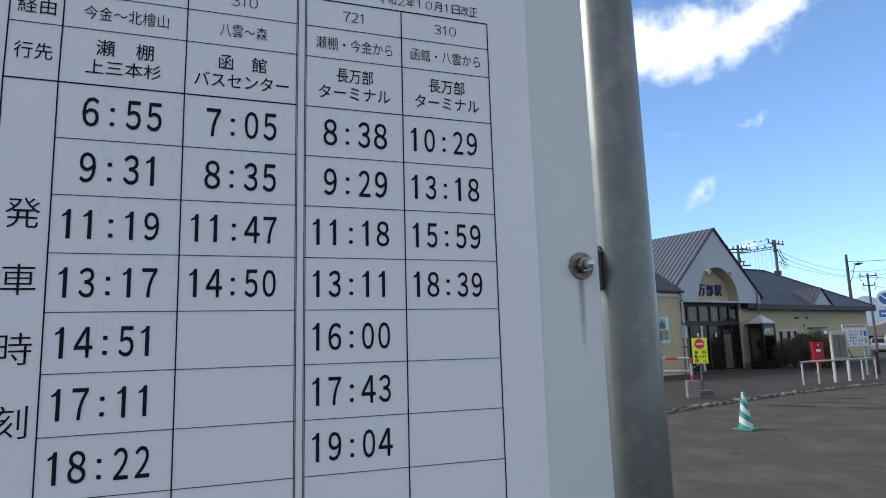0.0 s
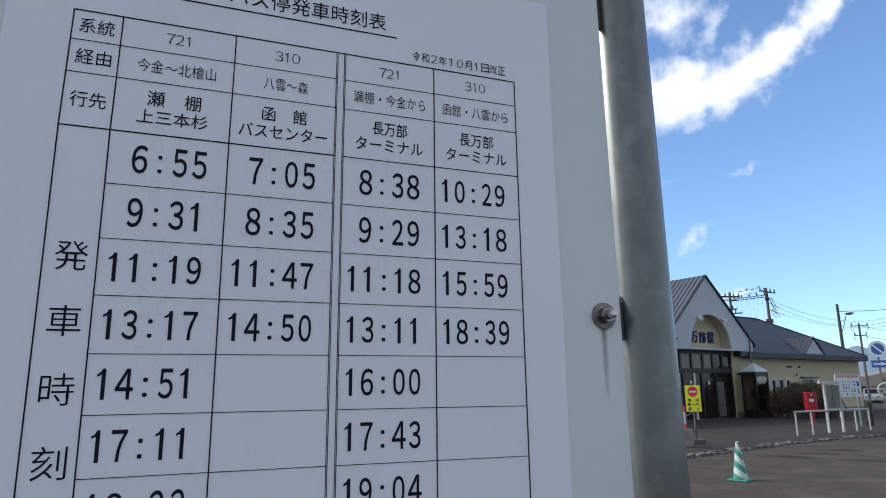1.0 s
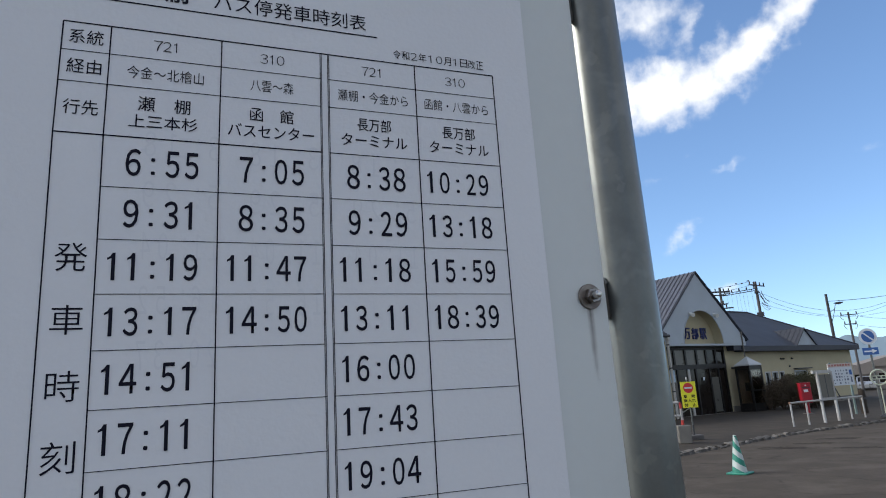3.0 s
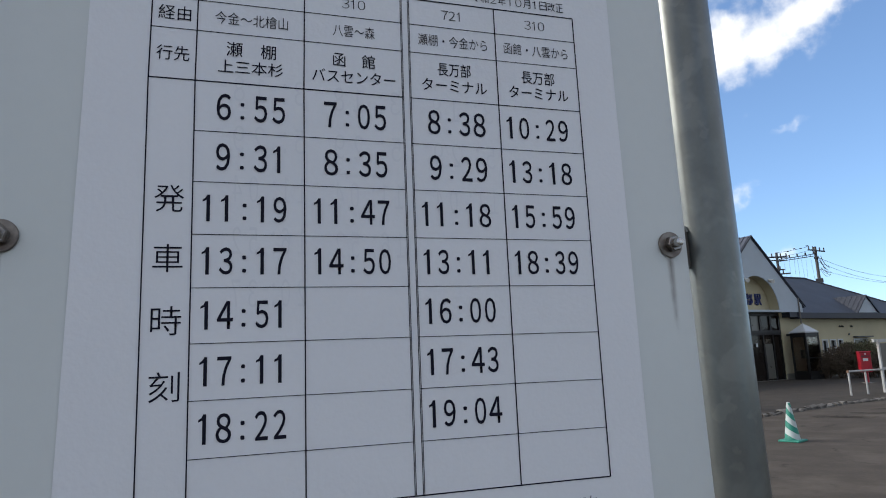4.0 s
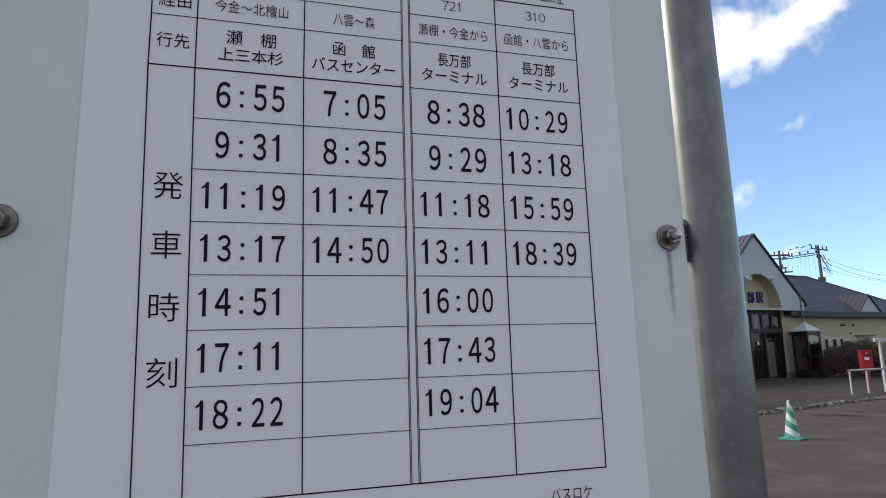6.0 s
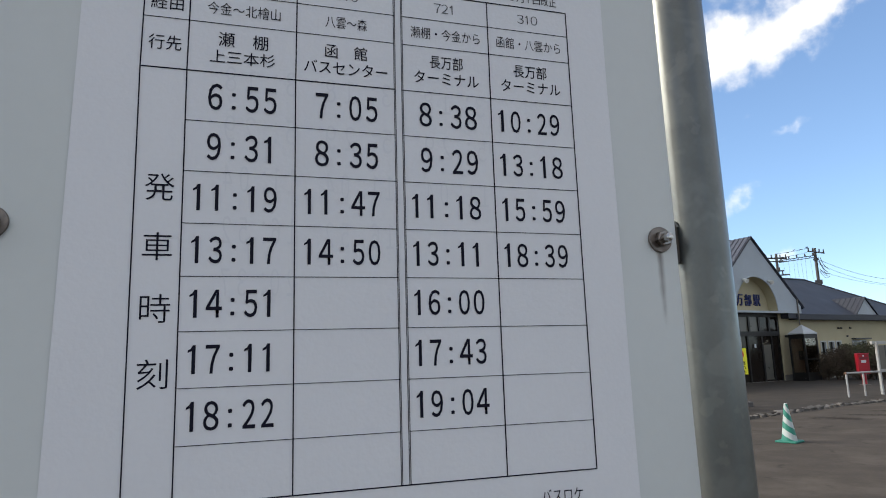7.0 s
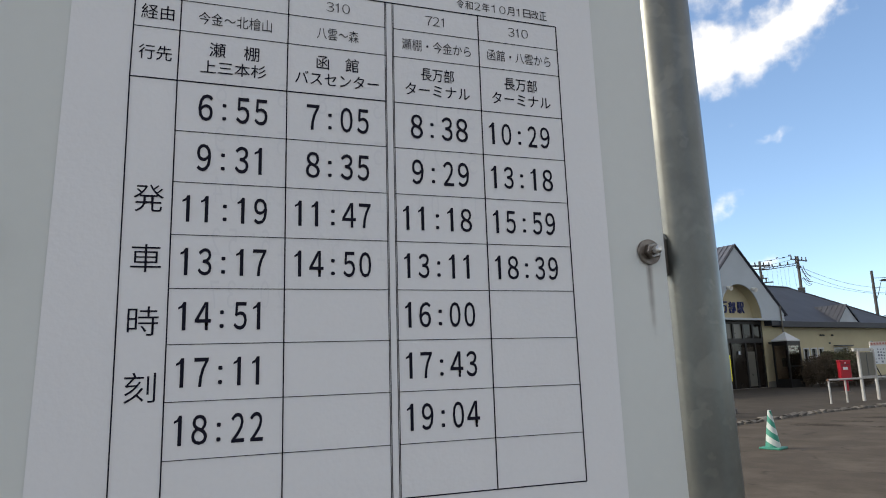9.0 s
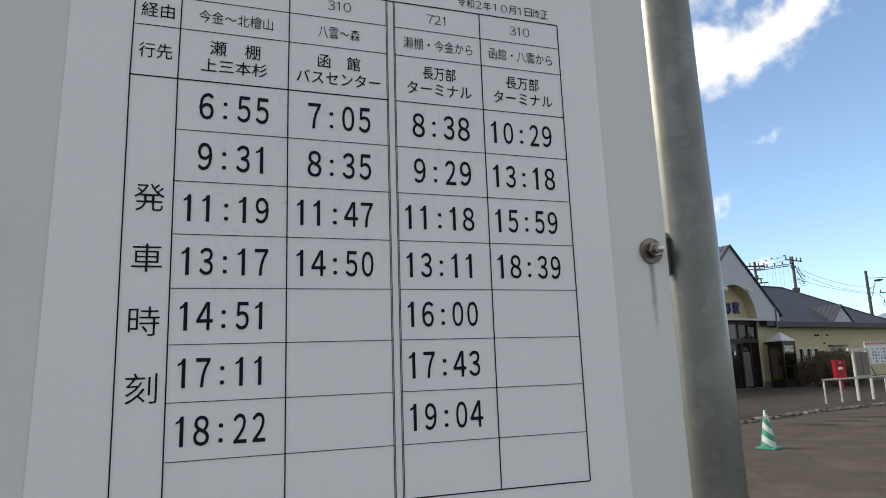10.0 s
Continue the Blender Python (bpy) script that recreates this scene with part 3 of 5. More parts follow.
# ---- the timetable sheet ----
def build_timetable():
    sheet = thing("timetable_sheet", SIGN, "white printed bus timetable sheet stuck on the board", "poster")
    bm = bmesh.new()
    nx, nz = 24, 40
    x0, x1, z0, z1 = -0.2355, 0.1855, 1.400, 1.9945

    def rise(x, z):
        edge = max(0.0, (x - 0.165) / 0.02)
        return -0.0012 - 0.0008 * edge ** 2 * (0.5 + 0.5 * math.sin(z * 23))
    grid = [[bm.verts.new((x0 + (x1 - x0) * i / nx, rise(x0 + (x1 - x0) * i / nx, z0 + (z1 - z0) * j / nz), z0 + (z1 - z0) * j / nz)) for i in range(nx + 1)] for j in range(nz + 1)]
    back = [[bm.verts.new((v.co.x, -0.0003, v.co.z)) for v in row] for row in grid]
    for j in range(nz):
        for i in range(nx):
            bm.faces.new((grid[j][i], grid[j][i + 1], grid[j + 1][i + 1], grid[j + 1][i]))
    rim = [grid[0][i] for i in range(nx + 1)] + [grid[j][nx] for j in range(1, nz + 1)] + [grid[nz][i] for i in range(nx - 1, -1, -1)] + [grid[j][0] for j in range(nz - 1, 0, -1)]
    rimb = [back[0][i] for i in range(nx + 1)] + [back[j][nx] for j in range(1, nz + 1)] + [back[nz][i] for i in range(nx - 1, -1, -1)] + [back[j][0] for j in range(nz - 1, 0, -1)]
    for i in range(len(rim)):
        bm.faces.new((rim[i], rimb[i], rimb[(i + 1) % len(rim)], rim[(i + 1) % len(rim)]))
    bmesh.ops.delete(bm, geom=[v for v in bm.verts if not v.link_faces], context="VERTS")
    part("paper", bm, PAPER, sheet, "white laminated paper with a faintly curled edge", smooth=True)

    Y = -0.0016
    X = [-0.1942, -0.1625, -0.0842, -0.0066, -0.0004, 0.0748, 0.1494]
    ZH = [1.9095, 1.8864, 1.8614, 1.8213]
    Z = [1.8213, 1.7829, 1.7450, 1.7071, 1.6697, 1.6320, 1.5946, 1.5577, 1.5209]
    heavy, light = 0.00044, 0.00022

    def slack(x, z):
        """The sheet hangs a little skew: its lower part has slipped."""
        s, w = max(0.0, (1.8213 - z) / 0.2646), max(0.0, (0.1502 - x) / 0.3134)
        return x + 0.0044 * s * w ** 1.7, z - 0.0041 * s * w ** 1.2

    def slip(me):
        for v in me.vertices:
            v.co.x, v.co.z = slack(v.co.x, v.co.z)

    def rule(xa, xb, za, zb, w):
        n, own = 10, bmesh.new()
        rows_ = []
        for i in range(n + 1):
            x, z = xa + (xb - xa) * i / n, za + (zb - za) * i / n
            dx, dz = (0, w) if za == zb else (w, 0)
            rows_.append([own.verts.new((px, py, pz)) for px, py, pz in ((x - dx, Y, z - dz), (x + dx, Y, z + dz), (x + dx, Y + 0.0003, z + dz), (x - dx, Y + 0.0003, z - dz))])
        for lo, hi in zip(rows_, rows_[1:]):
            for k in range(4):
                own.faces.new((lo[k], lo[(k + 1) % 4], hi[(k + 1) % 4], hi[k]))
        slip(part("rule", own, INK, sheet).data)
    for x in X:
        for dx, w in (((-0.0005, light), (0.0005, light)) if x in X[3:5] else ((0.0, heavy),)):
            rule(x + dx, x + dx, Z[-1], ZH[3], w), rule(x + dx, x + dx, ZH[3], ZH[0], w)
    for x0_, x1_ in ((X[0], X[3]), (X[4], X[6])):
        rule(x0_, x1_, ZH[1], ZH[1], light), rule(x0_, x1_, ZH[2], ZH[2], light)
        rule(x0_, x1_, ZH[3], ZH[3], heavy if x0_ == X[0] else light * 1.3)
    for z in (ZH[0], Z[-1]):
        for x0_, x1_ in ((X[0], X[3]), (X[3], X[4]), (X[4], X[6])):
            rule(x0_, x1_, z, z, heavy)
    for z in Z[1:-1]:
        rule(X[1], X[3], z, z, light), rule(X[4], X[6], z, z, light)
    rule(-0.198, 0.0425, 1.9322, 1.9322, 0.0005)

    def put(name, text, cx, cz, w, h, bold=0.0):
        slip(letters(name, text, INK, sheet, cx, cz, w, h, Y, bold).data)
    put("title", "長万部駅前", -0.1485, 1.9455, 0.0790, 0.0162, 0.03)
    put("title", "バス停発車時刻表", -0.0290, 1.9443, 0.1240, 0.0152, 0.0)
    for i, ch in enumerate("令和2年10月1日改正"):
        if ch.isdigit():
            time_text(sheet, ch, 0.0985 + (i - 5) * 0.0078, 1.9183, 0.0078, 0.0074, Y, slip, "date_line", 0.0004)
        else:
            put("date_line", ch, 0.0985 + (i - 5) * 0.0078, 1.9183, 0.0070, 0.0084)
    c0 = (X[0] + X[1]) / 2
    for text, a, b in (("系統", 0, 1), ("経由", 1, 2), ("行先", 2, 3)):
        put("row_heading", text, c0, (ZH[a] + ZH[b]) / 2, 0.0226, 0.0118, 0.0)
    for text, z in zip("発車時刻", (1.7322, 1.6902, 1.6478, 1.6046)):
        put("row_heading", text, c0 + 0.0006, z, 0.0196, 0.0194, -0.006)
    cols = [(X[1] + X[2]) / 2, (X[2] + X[3]) / 2, (X[4] + X[5]) / 2, (X[5] + X[6]) / 2]
    heads = [("721", "今金〜北檜山", 0.0535, "瀬　棚", 0.036, "上三本杉", 0.0470),
             ("310", "八雲〜森", 0.0333, "函　館", 0.0333, "バスセンター", 0.0655),
             ("721", "瀬棚・今金から", 0.0600, "長万部", 0.0285, "ターミナル", 0.0555),
             ("310", "函館・八雲から", 0.0596, "長万部", 0.0305, "ターミナル", 0.0545)]
    for c, (no, via, wv, d1, w1, d2, w2) in zip(cols, heads):
        time_text(sheet, no, c, (ZH[0] + ZH[1]) / 2, 0.0064, 0.0084, Y, slip, "route_number", 0.0004, 1.3)
        put("route", via, c, (ZH[1] + ZH[2]) / 2, wv, 0.0104, -0.004)
        put("destination", d1, c, 1.8487, w1, 0.0118, 0.003)
        put("destination", d2, c, 1.8345, w2, 0.0108, 0.003)
    times_ = [["6:55", "9:31", "11:19", "13:17", "14:51", "17:11", "18:22"], ["7:05", "8:35", "11:47", "14:50"],
              ["8:38", "9:29", "11:18", "13:11", "16:00", "17:43", "19:04"], ["10:29", "13:18", "15:59", "18:39"]]
    for k, (c, column) in enumerate(zip(cols, times_)):
        for j, text in enumerate(column):
            five = len(text) == 5
            pitch = ((0.01246, 0.01221, 0.01208, 0.01188) if five else (0.01310, 0.01290, 0.01281, 0.01188))[k]
            shift = ((-0.0035, -0.0037, -0.0038, -0.0039) if five else (0.0008, 0.0005, 0.0003, 0.0))[k]
            time_text(sheet, text, c + shift, (Z[j] + Z[j + 1]) / 2, pitch, 0.0192 if five else 0.0206, Y, slip)
    for k, c in enumerate(cols[:3]):
        for j, text in enumerate(("3:18", "5:29", "11:04", "16:52", "20:37")[: 5 - k]):
            ob = letters("show_through", "".join(chr(ord(ch) + 0xFEE0) for ch in text), GHOST, sheet, 0, 0, 0.052, 0.020, -0.00130, 0.0)
            for v in ob.data.vertices:
                v.co.x, v.co.z = slack(c + 0.014 - 0.004 * k - v.co.x, Z[j] - 0.004 - 0.002 * k + v.co.z)
    put("footer", "バスロケ", 0.1190, 1.5042, 0.0345, 0.0092)
    part("footer_bar", box(0.130, 0.142, Y, Y + 0.0003, 1.489, 1.4965), INK, sheet)


DIGIT_WIDTH = dict(zip("023456789", (0.74, 0.70, 0.73, 0.86, 0.72, 0.77, 0.75, 0.81, 0.75)))


def time_text(sheet, text, cx, cz, pitch, height, y, slip, name="departure_time", stem=0.0012, wide=1.0):
    """One departure time: digits in even cells, with a square-dotted colon, as one mesh."""
    bm = bmesh.new()
    for i, ch in enumerate(text):
        gx = cx + (i - (len(text) - 1) / 2) * pitch
        if ch == ":":
            for dz in (-0.36, 0.13):
                own = bmesh.new()
                d, e, zc = 0.00135, 0.0008, cz + dz * height
                own.faces.new([own.verts.new((gx + px, y, zc + pz)) for px, pz in ((-d, -e), (-e, -d), (e, -d), (d, -e), (d, e), (e, d), (-e, d), (-d, e))])
                merge(bm, own)
            continue
        if ch == "1":
            own, t, h = bmesh.new(), stem, height / 2
            sx, flag = gx, pitch * 0.31
            own.faces.new([own.verts.new((px, y, pz)) for px, pz in ((sx - t, cz - h), (sx + t, cz - h), (sx + t, cz + h), (sx - t * 0.5, cz + h), (sx - t, cz + h * 0.78))])
            own.faces.new([own.verts.new((px, y, pz)) for px, pz in ((sx - t, cz + h * 0.78), (sx - t * 0.5, cz + h), (sx - t * 1.6, cz + h * 0.76), (sx - flag, cz + h * 0.63), (sx - flag, cz + h * 0.47), (sx - t, cz + h * 0.60))])
            merge(bm, own)
            continue
        glyph = pitch * DIGIT_WIDTH[ch] * wide
        ob = letters("digit", chr(ord(ch) + 0xFEE0), INK, sheet, gx, cz, glyph, height, y, 0.011 if stem > 0.001 else -0.012)
        bm.from_mesh(ob.data)
        me = ob.data
        bpy.data.objects.remove(ob)
        bpy.data.meshes.remove(me)
    me = bpy.data.meshes.new(name)
    bm.to_mesh(me)
    bm.free()
    me.materials.append(INK)
    slip(me)
    ob = new(name, me)
    ob.parent = sheet


build_timetable()


# ---- the station building ----
STATION = pose(26.34, 28.16, 0, 0, 0, 14.0)


def arch(cx, z0, r, n=24):
    return [(cx + r * math.cos(math.pi * i / n), z0 + r * 1.03 * math.sin(math.pi * i / n)) for i in range(n + 1)]


def build_station():
    st = thing("station_building", STATION, "cream station building with a steep pale gable over the entrance", "building")
    # wall of the right wing, with window openings cut through
    wins = [(3.55, 4.1), (4.28, 4.9), (5.05, 5.6), (6.7, 8.2)]
    bm = box(0.0, wins[0][0], 0.0, 0.22, 0.12, 3.6)
    for (a, b), nxt in zip(wins, [w[0] for w in wins[1:]] + [14.0]):
        box(a, b, 0.0, 0.22, 0.12, 1.25, bm=bm)
        box(a, b, 0.0, 0.22, 2.14, 3.6, bm=bm)
        box(b, nxt, 0.0, 0.22, 0.12, 3.6, bm=bm)
    part("wall", bm, CREAM, st, "cream siding wall")
    part("wall", box(13.78, 14.0, 0.222, 9.0, 0.12, 3.6), CREAM, st)
    part("wall", box(-14.0, 13.9, 9.0, 9.22, 0.12, 3.6), CREAM, st)
    part("wall", box(-14.0, -6.1, -0.92, -0.7, 0.12, 4.02), CREAM, st, "cream siding wall of the other wing")
    part("wall", box(-14.0, -13.78, -0.698, 9.0, 0.12, 4.02), CREAM, st)
    part("wall", box(-6.32, -6.1, -0.698, 0.3, 0.12, 4.02), CREAM, st)
    part("wall", box(-6.098, -5.75, 0.0, 0.22, 0.12, 3.7), CREAM, st)
    part("plinth", box(0.02, 13.92, -0.03, 0.0, 0.12, 0.42), CONCRETE, st, "grey concrete plinth")
    for a, b in wins:
        w = part("window", box(a + 0.06, b - 0.06, 0.07, 0.09, 1.31, 2.08), GLASS, st, "white-framed window with dark glass")
        bm = box(a, a + 0.07, -0.03, 0.12, 1.25, 2.14)
        box(b - 0.07, b, -0.03, 0.12, 1.25, 2.14, bm=bm), box(a + 0.07, b - 0.07, -0.03, 0.12, 2.07, 2.14, bm=bm)
        part("window_frame", bm, TRIM, w, "white window frame")
        part("window_sill", box(a - 0.05, b + 0.05, -0.09, 0.1, 1.2, 1.25), TRIM, w)
    part("window_canopy", box(6.7, 8.42, -0.25, 0.0, 2.21, 2.27), DARKSTEEL, st, "thin dark canopy")
    # gable wall with an arched recess
    cx, zb, r = -2.38, 3.71, 1.66
    out = [(1.32, zb), (1.32, 4.0), (cx, 7.44), (-6.08, 4.0), (-6.08, zb)]
    bm = bmesh.new()
    n = 24
    arc = arch(cx, zb, r, n)                         # from right foot over the top to the left foot
    outer = []
    for i in range(n + 1):                           # matching points on the gable's outline
        f = i / n
        if f < 0.5:
            a_, b_, g = (1.32, 4.0), (cx, 7.44), f / 0.5
        else:
            a_, b_, g = (cx, 7.44), (-6.08, 4.0), (f - 0.5) / 0.5
        outer.append((a_[0] + (b_[0] - a_[0]) * g, a_[1] + (b_[1] - a_[1]) * g))
    outer = [(1.32, zb)] + outer + [(-6.08, zb)]
    arc = [arc[0]] + arc + [arc[-1]]
    for y, flip in ((-0.5, False), (-0.3, True)):
        vo = [bm.verts.new((x, y, z)) for x, z in outer]
        va = [bm.verts.new((x, y, z)) for x, z in arc]
        for i in range(len(vo) - 1):
            quad = [vo[i], vo[i + 1], va[i + 1], va[i]]
            try:
                bm.faces.new(quad[::-1] if flip else quad)
            except ValueError:
                pass
    bmesh.ops.remove_doubles(bm, verts=bm.verts[:], dist=0.0005)
    part("gable_wall", bm, WHITEWALL, st, "pale blue-grey gable wall with an arched recess")
    bm = bmesh.new()                                 # the curved reveal
    ring = arch(cx, zb, r, n)
    f0 = [bm.verts.new((x, -0.497, z)) for x, z in ring]
    f1 = [bm.verts.new((x, 0.02, z)) for x, z in ring]
    for i in range(n):
        bm.faces.new((f0[i], f1[i], f1[i + 1], f0[i + 1]))
    part("arch_reveal", bm, CREAM, st, "curved cream reveal of the arch", smooth=True)
    bm = tube([(x, -0.505, z) for x, z in arch(cx, zb, r + 0.03, n)], 0.03, 6)
    part("arch_trim", bm, WHITEWALL, st)
    part("recess_wall", prism(arch(cx, zb, r + 0.1, n), 0.02, 0.1), CREAM, st, "cream wall inside the arch")
    part("soffit", box(-5.84, 1.32, -0.5, -0.02, 3.60, 3.70), WHITEWALL, st, "pale soffit under the gable")
    for x, ch in ((-3.76, "長"), (-3.07, "万"), (-2.38, "部"), (-1.68, "駅")):
        letters("letter", ch, NAVY, st, x, 4.28, 0.54, 0.60, 0.015, 0.012, 0.06, label="navy blue raised station lettering")
    for x in (-3.35, -1.32):
        lamp = part("spotlight", rod((x - 0.06, -0.80, 5.13), (x + 0.02, -0.53, 5.24), 0.11, 0.07), SPOTWHITE, st, "small white floodlight on the gable", smooth=True)
        part("bracket", rod((x + 0.02, -0.53, 5.22), (x + 0.02, -0.49, 5.22), 0.05), DARKSTEEL, lamp)
    # steep roof over the entrance, with standing seams
    for side in (-1, 1):
        ex = cx + side * 3.86
        # right slope takes ROOF2: nearly the same hue at about half the value
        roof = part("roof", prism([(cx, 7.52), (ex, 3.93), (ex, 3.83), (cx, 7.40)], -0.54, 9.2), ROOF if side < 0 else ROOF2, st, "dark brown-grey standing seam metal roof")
        seam = None
        d = Vector((ex - cx, 0, 3.93 - 7.52))
        for k in range(34 if side < 0 else 0):
            y = -0.47 + k * 0.28
            if seam is None:
                bm = bmesh.new()
                nrm = Vector((-d.z, 0, d.x)).normalized() * (1 if side < 0 else -1)
                nrm = nrm if nrm.z > 0 else -nrm
                a_, b_ = Vector((cx, 0, 7.52)), Vector((ex, 0, 3.93))
                q = [a_, b_, b_ + nrm * 0.032, a_ + nrm * 0.032]
                va = [bm.verts.new(p + Vector((0, -0.015, 0))) for p in q]
                vb = [bm.verts.new(p + Vector((0, 0.015, 0))) for p in q]
                bm.faces.new(va), bm.faces.new(vb[::-1])
                for i in range(4):
                    bm.faces.new((va[i], vb[i], vb[(i + 1) % 4], va[(i + 1) % 4]))
                seam = part("seam", bm, ROOF, roof, m=pose(0, y, 0))
            else:
                s = new("seam", seam.data)
                s.parent = roof
                s.matrix_basis = pose(0, y, 0)
    part("verge", prism([(cx, 7.55), (cx + 3.9, 3.94), (cx + 3.9, 3.87), (cx, 7.47), (cx - 3.9, 3.87), (cx - 3.9, 3.94)], -0.58, -0.545), ROOF2, st, "dark metal verge along the gable")
    # hipped roof of the right wing
    e0, e1, v0, v1, ze, zr, vm = 0.9, 14.3, -0.5, 9.5, 3.57, 6.32, 4.5
    bm = bmesh.new()
    A = [bm.verts.new(p) for p in ((e0, v0, ze), (e1, v0, ze), (e1, v1, ze), (e0, v1, ze), (e0, vm, zr), (10.3, vm, zr))]
    bm.faces.new((A[0], A[1], A[5], A[4])), bm.faces.new((A[1], A[2], A[5])), bm.faces.new((A[2], A[3], A[4], A[5])), bm.faces.new((A[3], A[0], A[4]))
    B = [bm.verts.new(p) for p in ((e0, v0, 3.28), (e1, v0, 3.28), (e1, v1, 3.28), (e0, v1, 3.28))]
    for i in range(4):
        bm.faces.new((A[i], A[(i + 1) % 4], B[(i + 1) % 4], B[i]))
    bm.faces.new(B[::-1])
    wing = part("roof", bm, ROOF2, st, "slate-blue hipped metal roof with deep eaves")
    part("ridge_cap", rod((0.9, 4.5, 6.33), (10.35, 4.5, 6.33), 0.07, seg=8), ROOF2, wing)
    part("hip_cap", rod((10.3, 4.5, 6.33), (14.28, -0.48, 3.59), 0.06, seg=8), ROOF2, wing)
    # small dormer gable
    dz = part("dormer", prism([(6.70, 3.56), (8.98, 3.56), (7.81, 4.58)], -0.42, -0.36), WHITEWALL, st, "small pale triangular dormer")
    bm = bmesh.new()
    P = [bm.verts.new(p) for p in ((6.60, -0.5, 3.56), (7.81, -0.5, 4.66), (9.08, -0.5, 3.56), (7.81, 1.75, 4.66), (6.60, -0.3, 3.56), (9.08, -0.3, 3.56))]
    P2 = [bm.verts.new(v.co + Vector((0, 0, -0.08))) for v in P[:3]]
    bm.faces.new((P[0], P[1], P[3], P[4])), bm.faces.new((P[1], P[2], P[5], P[3]))
    bm.faces.new((P[0], P2[0], P2[1], P[1])), bm.faces.new((P[1], P2[1], P2[2], P[2]))
    part("dormer_roof", bm, ROOF2, dz, "dark ribbed dormer roof")
    for k in range(6):
        y = -0.3 + k * 0.3
        t = (y + 0.5) / 2.1
        part("seam", rod((7.81, y, 4.66), (7.81 - 1.21 * (1 - t), y, 4.66 - 1.10 * (1 - t)), 0.02, seg=6), ROOF2, dz)
    # low roof and gutter of the left wing
    bm = bmesh.new()
    q = [(-14.4, -1.0, 4.14), (-5.98, -1.0, 4.14), (-3.85, 3.2, 6.14), (-14.4, 3.2, 6.14)]
    top = [bm.verts.new(p) for p in q]
    low = [bm.verts.new((x, y, z - 0.16)) for x, y, z in q]
    bm.faces.new(top), bm.faces.new(low[::-1])
    for i in range(4):
        bm.faces.new((top[i], low[i], low[(i + 1) % 4], top[(i + 1) % 4]))
    low_roof = part("roof", bm, ROOF2, st, "low dark metal roof")
    part("fascia", box(-14.4, -6.05, -0.98, -0.9, 3.78, 3.97), TRIM, low_roof, "white fascia board")
    part("gutter", rod((-14.4, -1.06, 4.06), (-5.95, -1.06, 4.03), 0.075, seg=12), DARKSTEEL, low_roof, "dark metal gutter")
    pipe = part("downpipe", rod((-6.04, -1.0, 3.96), (-6.04, -1.0, 0.14), 0.06, seg=14), DOWNPIPE, st, "weathered pale downpipe", smooth=True)
    for z in (3.6, 2.5, 1.4):
        part("pipe_clip", rod((-6.04, -1.0, z - 0.03), (-6.04, -1.0, z + 0.03), 0.072, seg=14), DARKSTEEL, pipe)
    part("pipe_head", box(-6.13, -5.95, -1.09, -0.91, 3.80, 3.97, 0.02), DOWNPIPE, pipe)
    panel = part("poster_panel", box(-8.05, -7.10, -0.98, -0.922, 1.60, 2.82), POSTERGREEN, st, "pale green tourist poster panel")
    part("poster_picture", box(-8.0, -7.36, -0.99, -0.98, 2.28, 2.75), POSTERBLUE, panel, "blue landscape picture")
    part("picture_print", prism([(-8.0, 2.28), (-7.36, 2.28), (-7.36, 2.52), (-7.5, 2.55), (-7.52, 2.64), (-7.66, 2.62), (-7.74, 2.5), (-7.9, 2.47), (-8.0, 2.5)], -0.994, -0.991), POSTERDARK, panel, "dark silhouette in the picture")
    part("poster_picture", box(-8.0, -7.66, -0.99, -0.98, 1.70, 2.20), POSTERDARK, panel, "dark grey picture")
    part("poster_picture", box(-7.62, -7.18, -0.99, -0.98, 1.76, 2.22), POSTERLEAF, panel, "dull green picture")
    # glazed entrance
    ent = part("entrance", box(-5.75, 0.0, 0.9, 0.98, 0.12, 3.6), INSIDE, st, "dark entrance hall behind glass doors")
    part("hall_floor", box(-5.75, 0.0, -0.02, 0.9, 0.12, 0.135), CONCRETE, ent)
    part("head_frame", box(-5.75, 0.0, 0.04, 0.16, 3.42, 3.6), FRAME, ent, "dark bronze head frame")
    part("transom", box(-5.75, 0.0, 0.02, 0.18, 2.44, 2.68), FRAME, ent, "dark bronze transom")
    posts = [-5.75, -5.05, -4.38, -3.46, -2.51, -1.69, -0.87, -0.12]
    for x in posts:
        part("mullion", box(x, x + 0.13, 0.03, 0.17, 2.68, 3.42), FRAME, ent)
    for a, b in zip(posts, posts[1:]):
        part("top_pane", box(a + 0.13, b, 0.09, 0.10, 2.68, 3.42), PANEL if b < -1.0 else GLASS, ent, "grey upper pane")
    for x in (-5.75, -4.24, -2.72, -1.56, -0.76, -0.12):
        part("door_post", box(x, x + 0.12, 0.04, 0.16, 0.135, 2.44), FRAME, ent)
    part("side_pane", box(-5.63, -4.24, 0.09, 0.10, 0.14, 2.44), BROWNPANE, ent, "brownish side pane")
    part("pale_post", box(-3.36, -3.20, 0.03, 0.16, 0.135, 2.44), DOWNPIPE, ent, "pale grey door post")
    for a, b in ((-4.12, -3.37), (-3.19, -2.72), (-2.60, -1.56), (-1.44, -0.76), (-0.64, -0.12)):
        part("glass_door", box(a, b, 0.09, 0.10, 0.14, 2.44), GLASS, ent, "dark glass door")
    part("door_leaf", box(-1.42, -0.80, 0.06, 0.085, 0.22, 2.0), PANEL, ent, "grey reflecting door leaf")
    part("notice", box(-4.86, -4.42, 0.05, 0.08, 1.83, 2.46), NOTICEBLUE, ent, "pale blue notice on the glass")
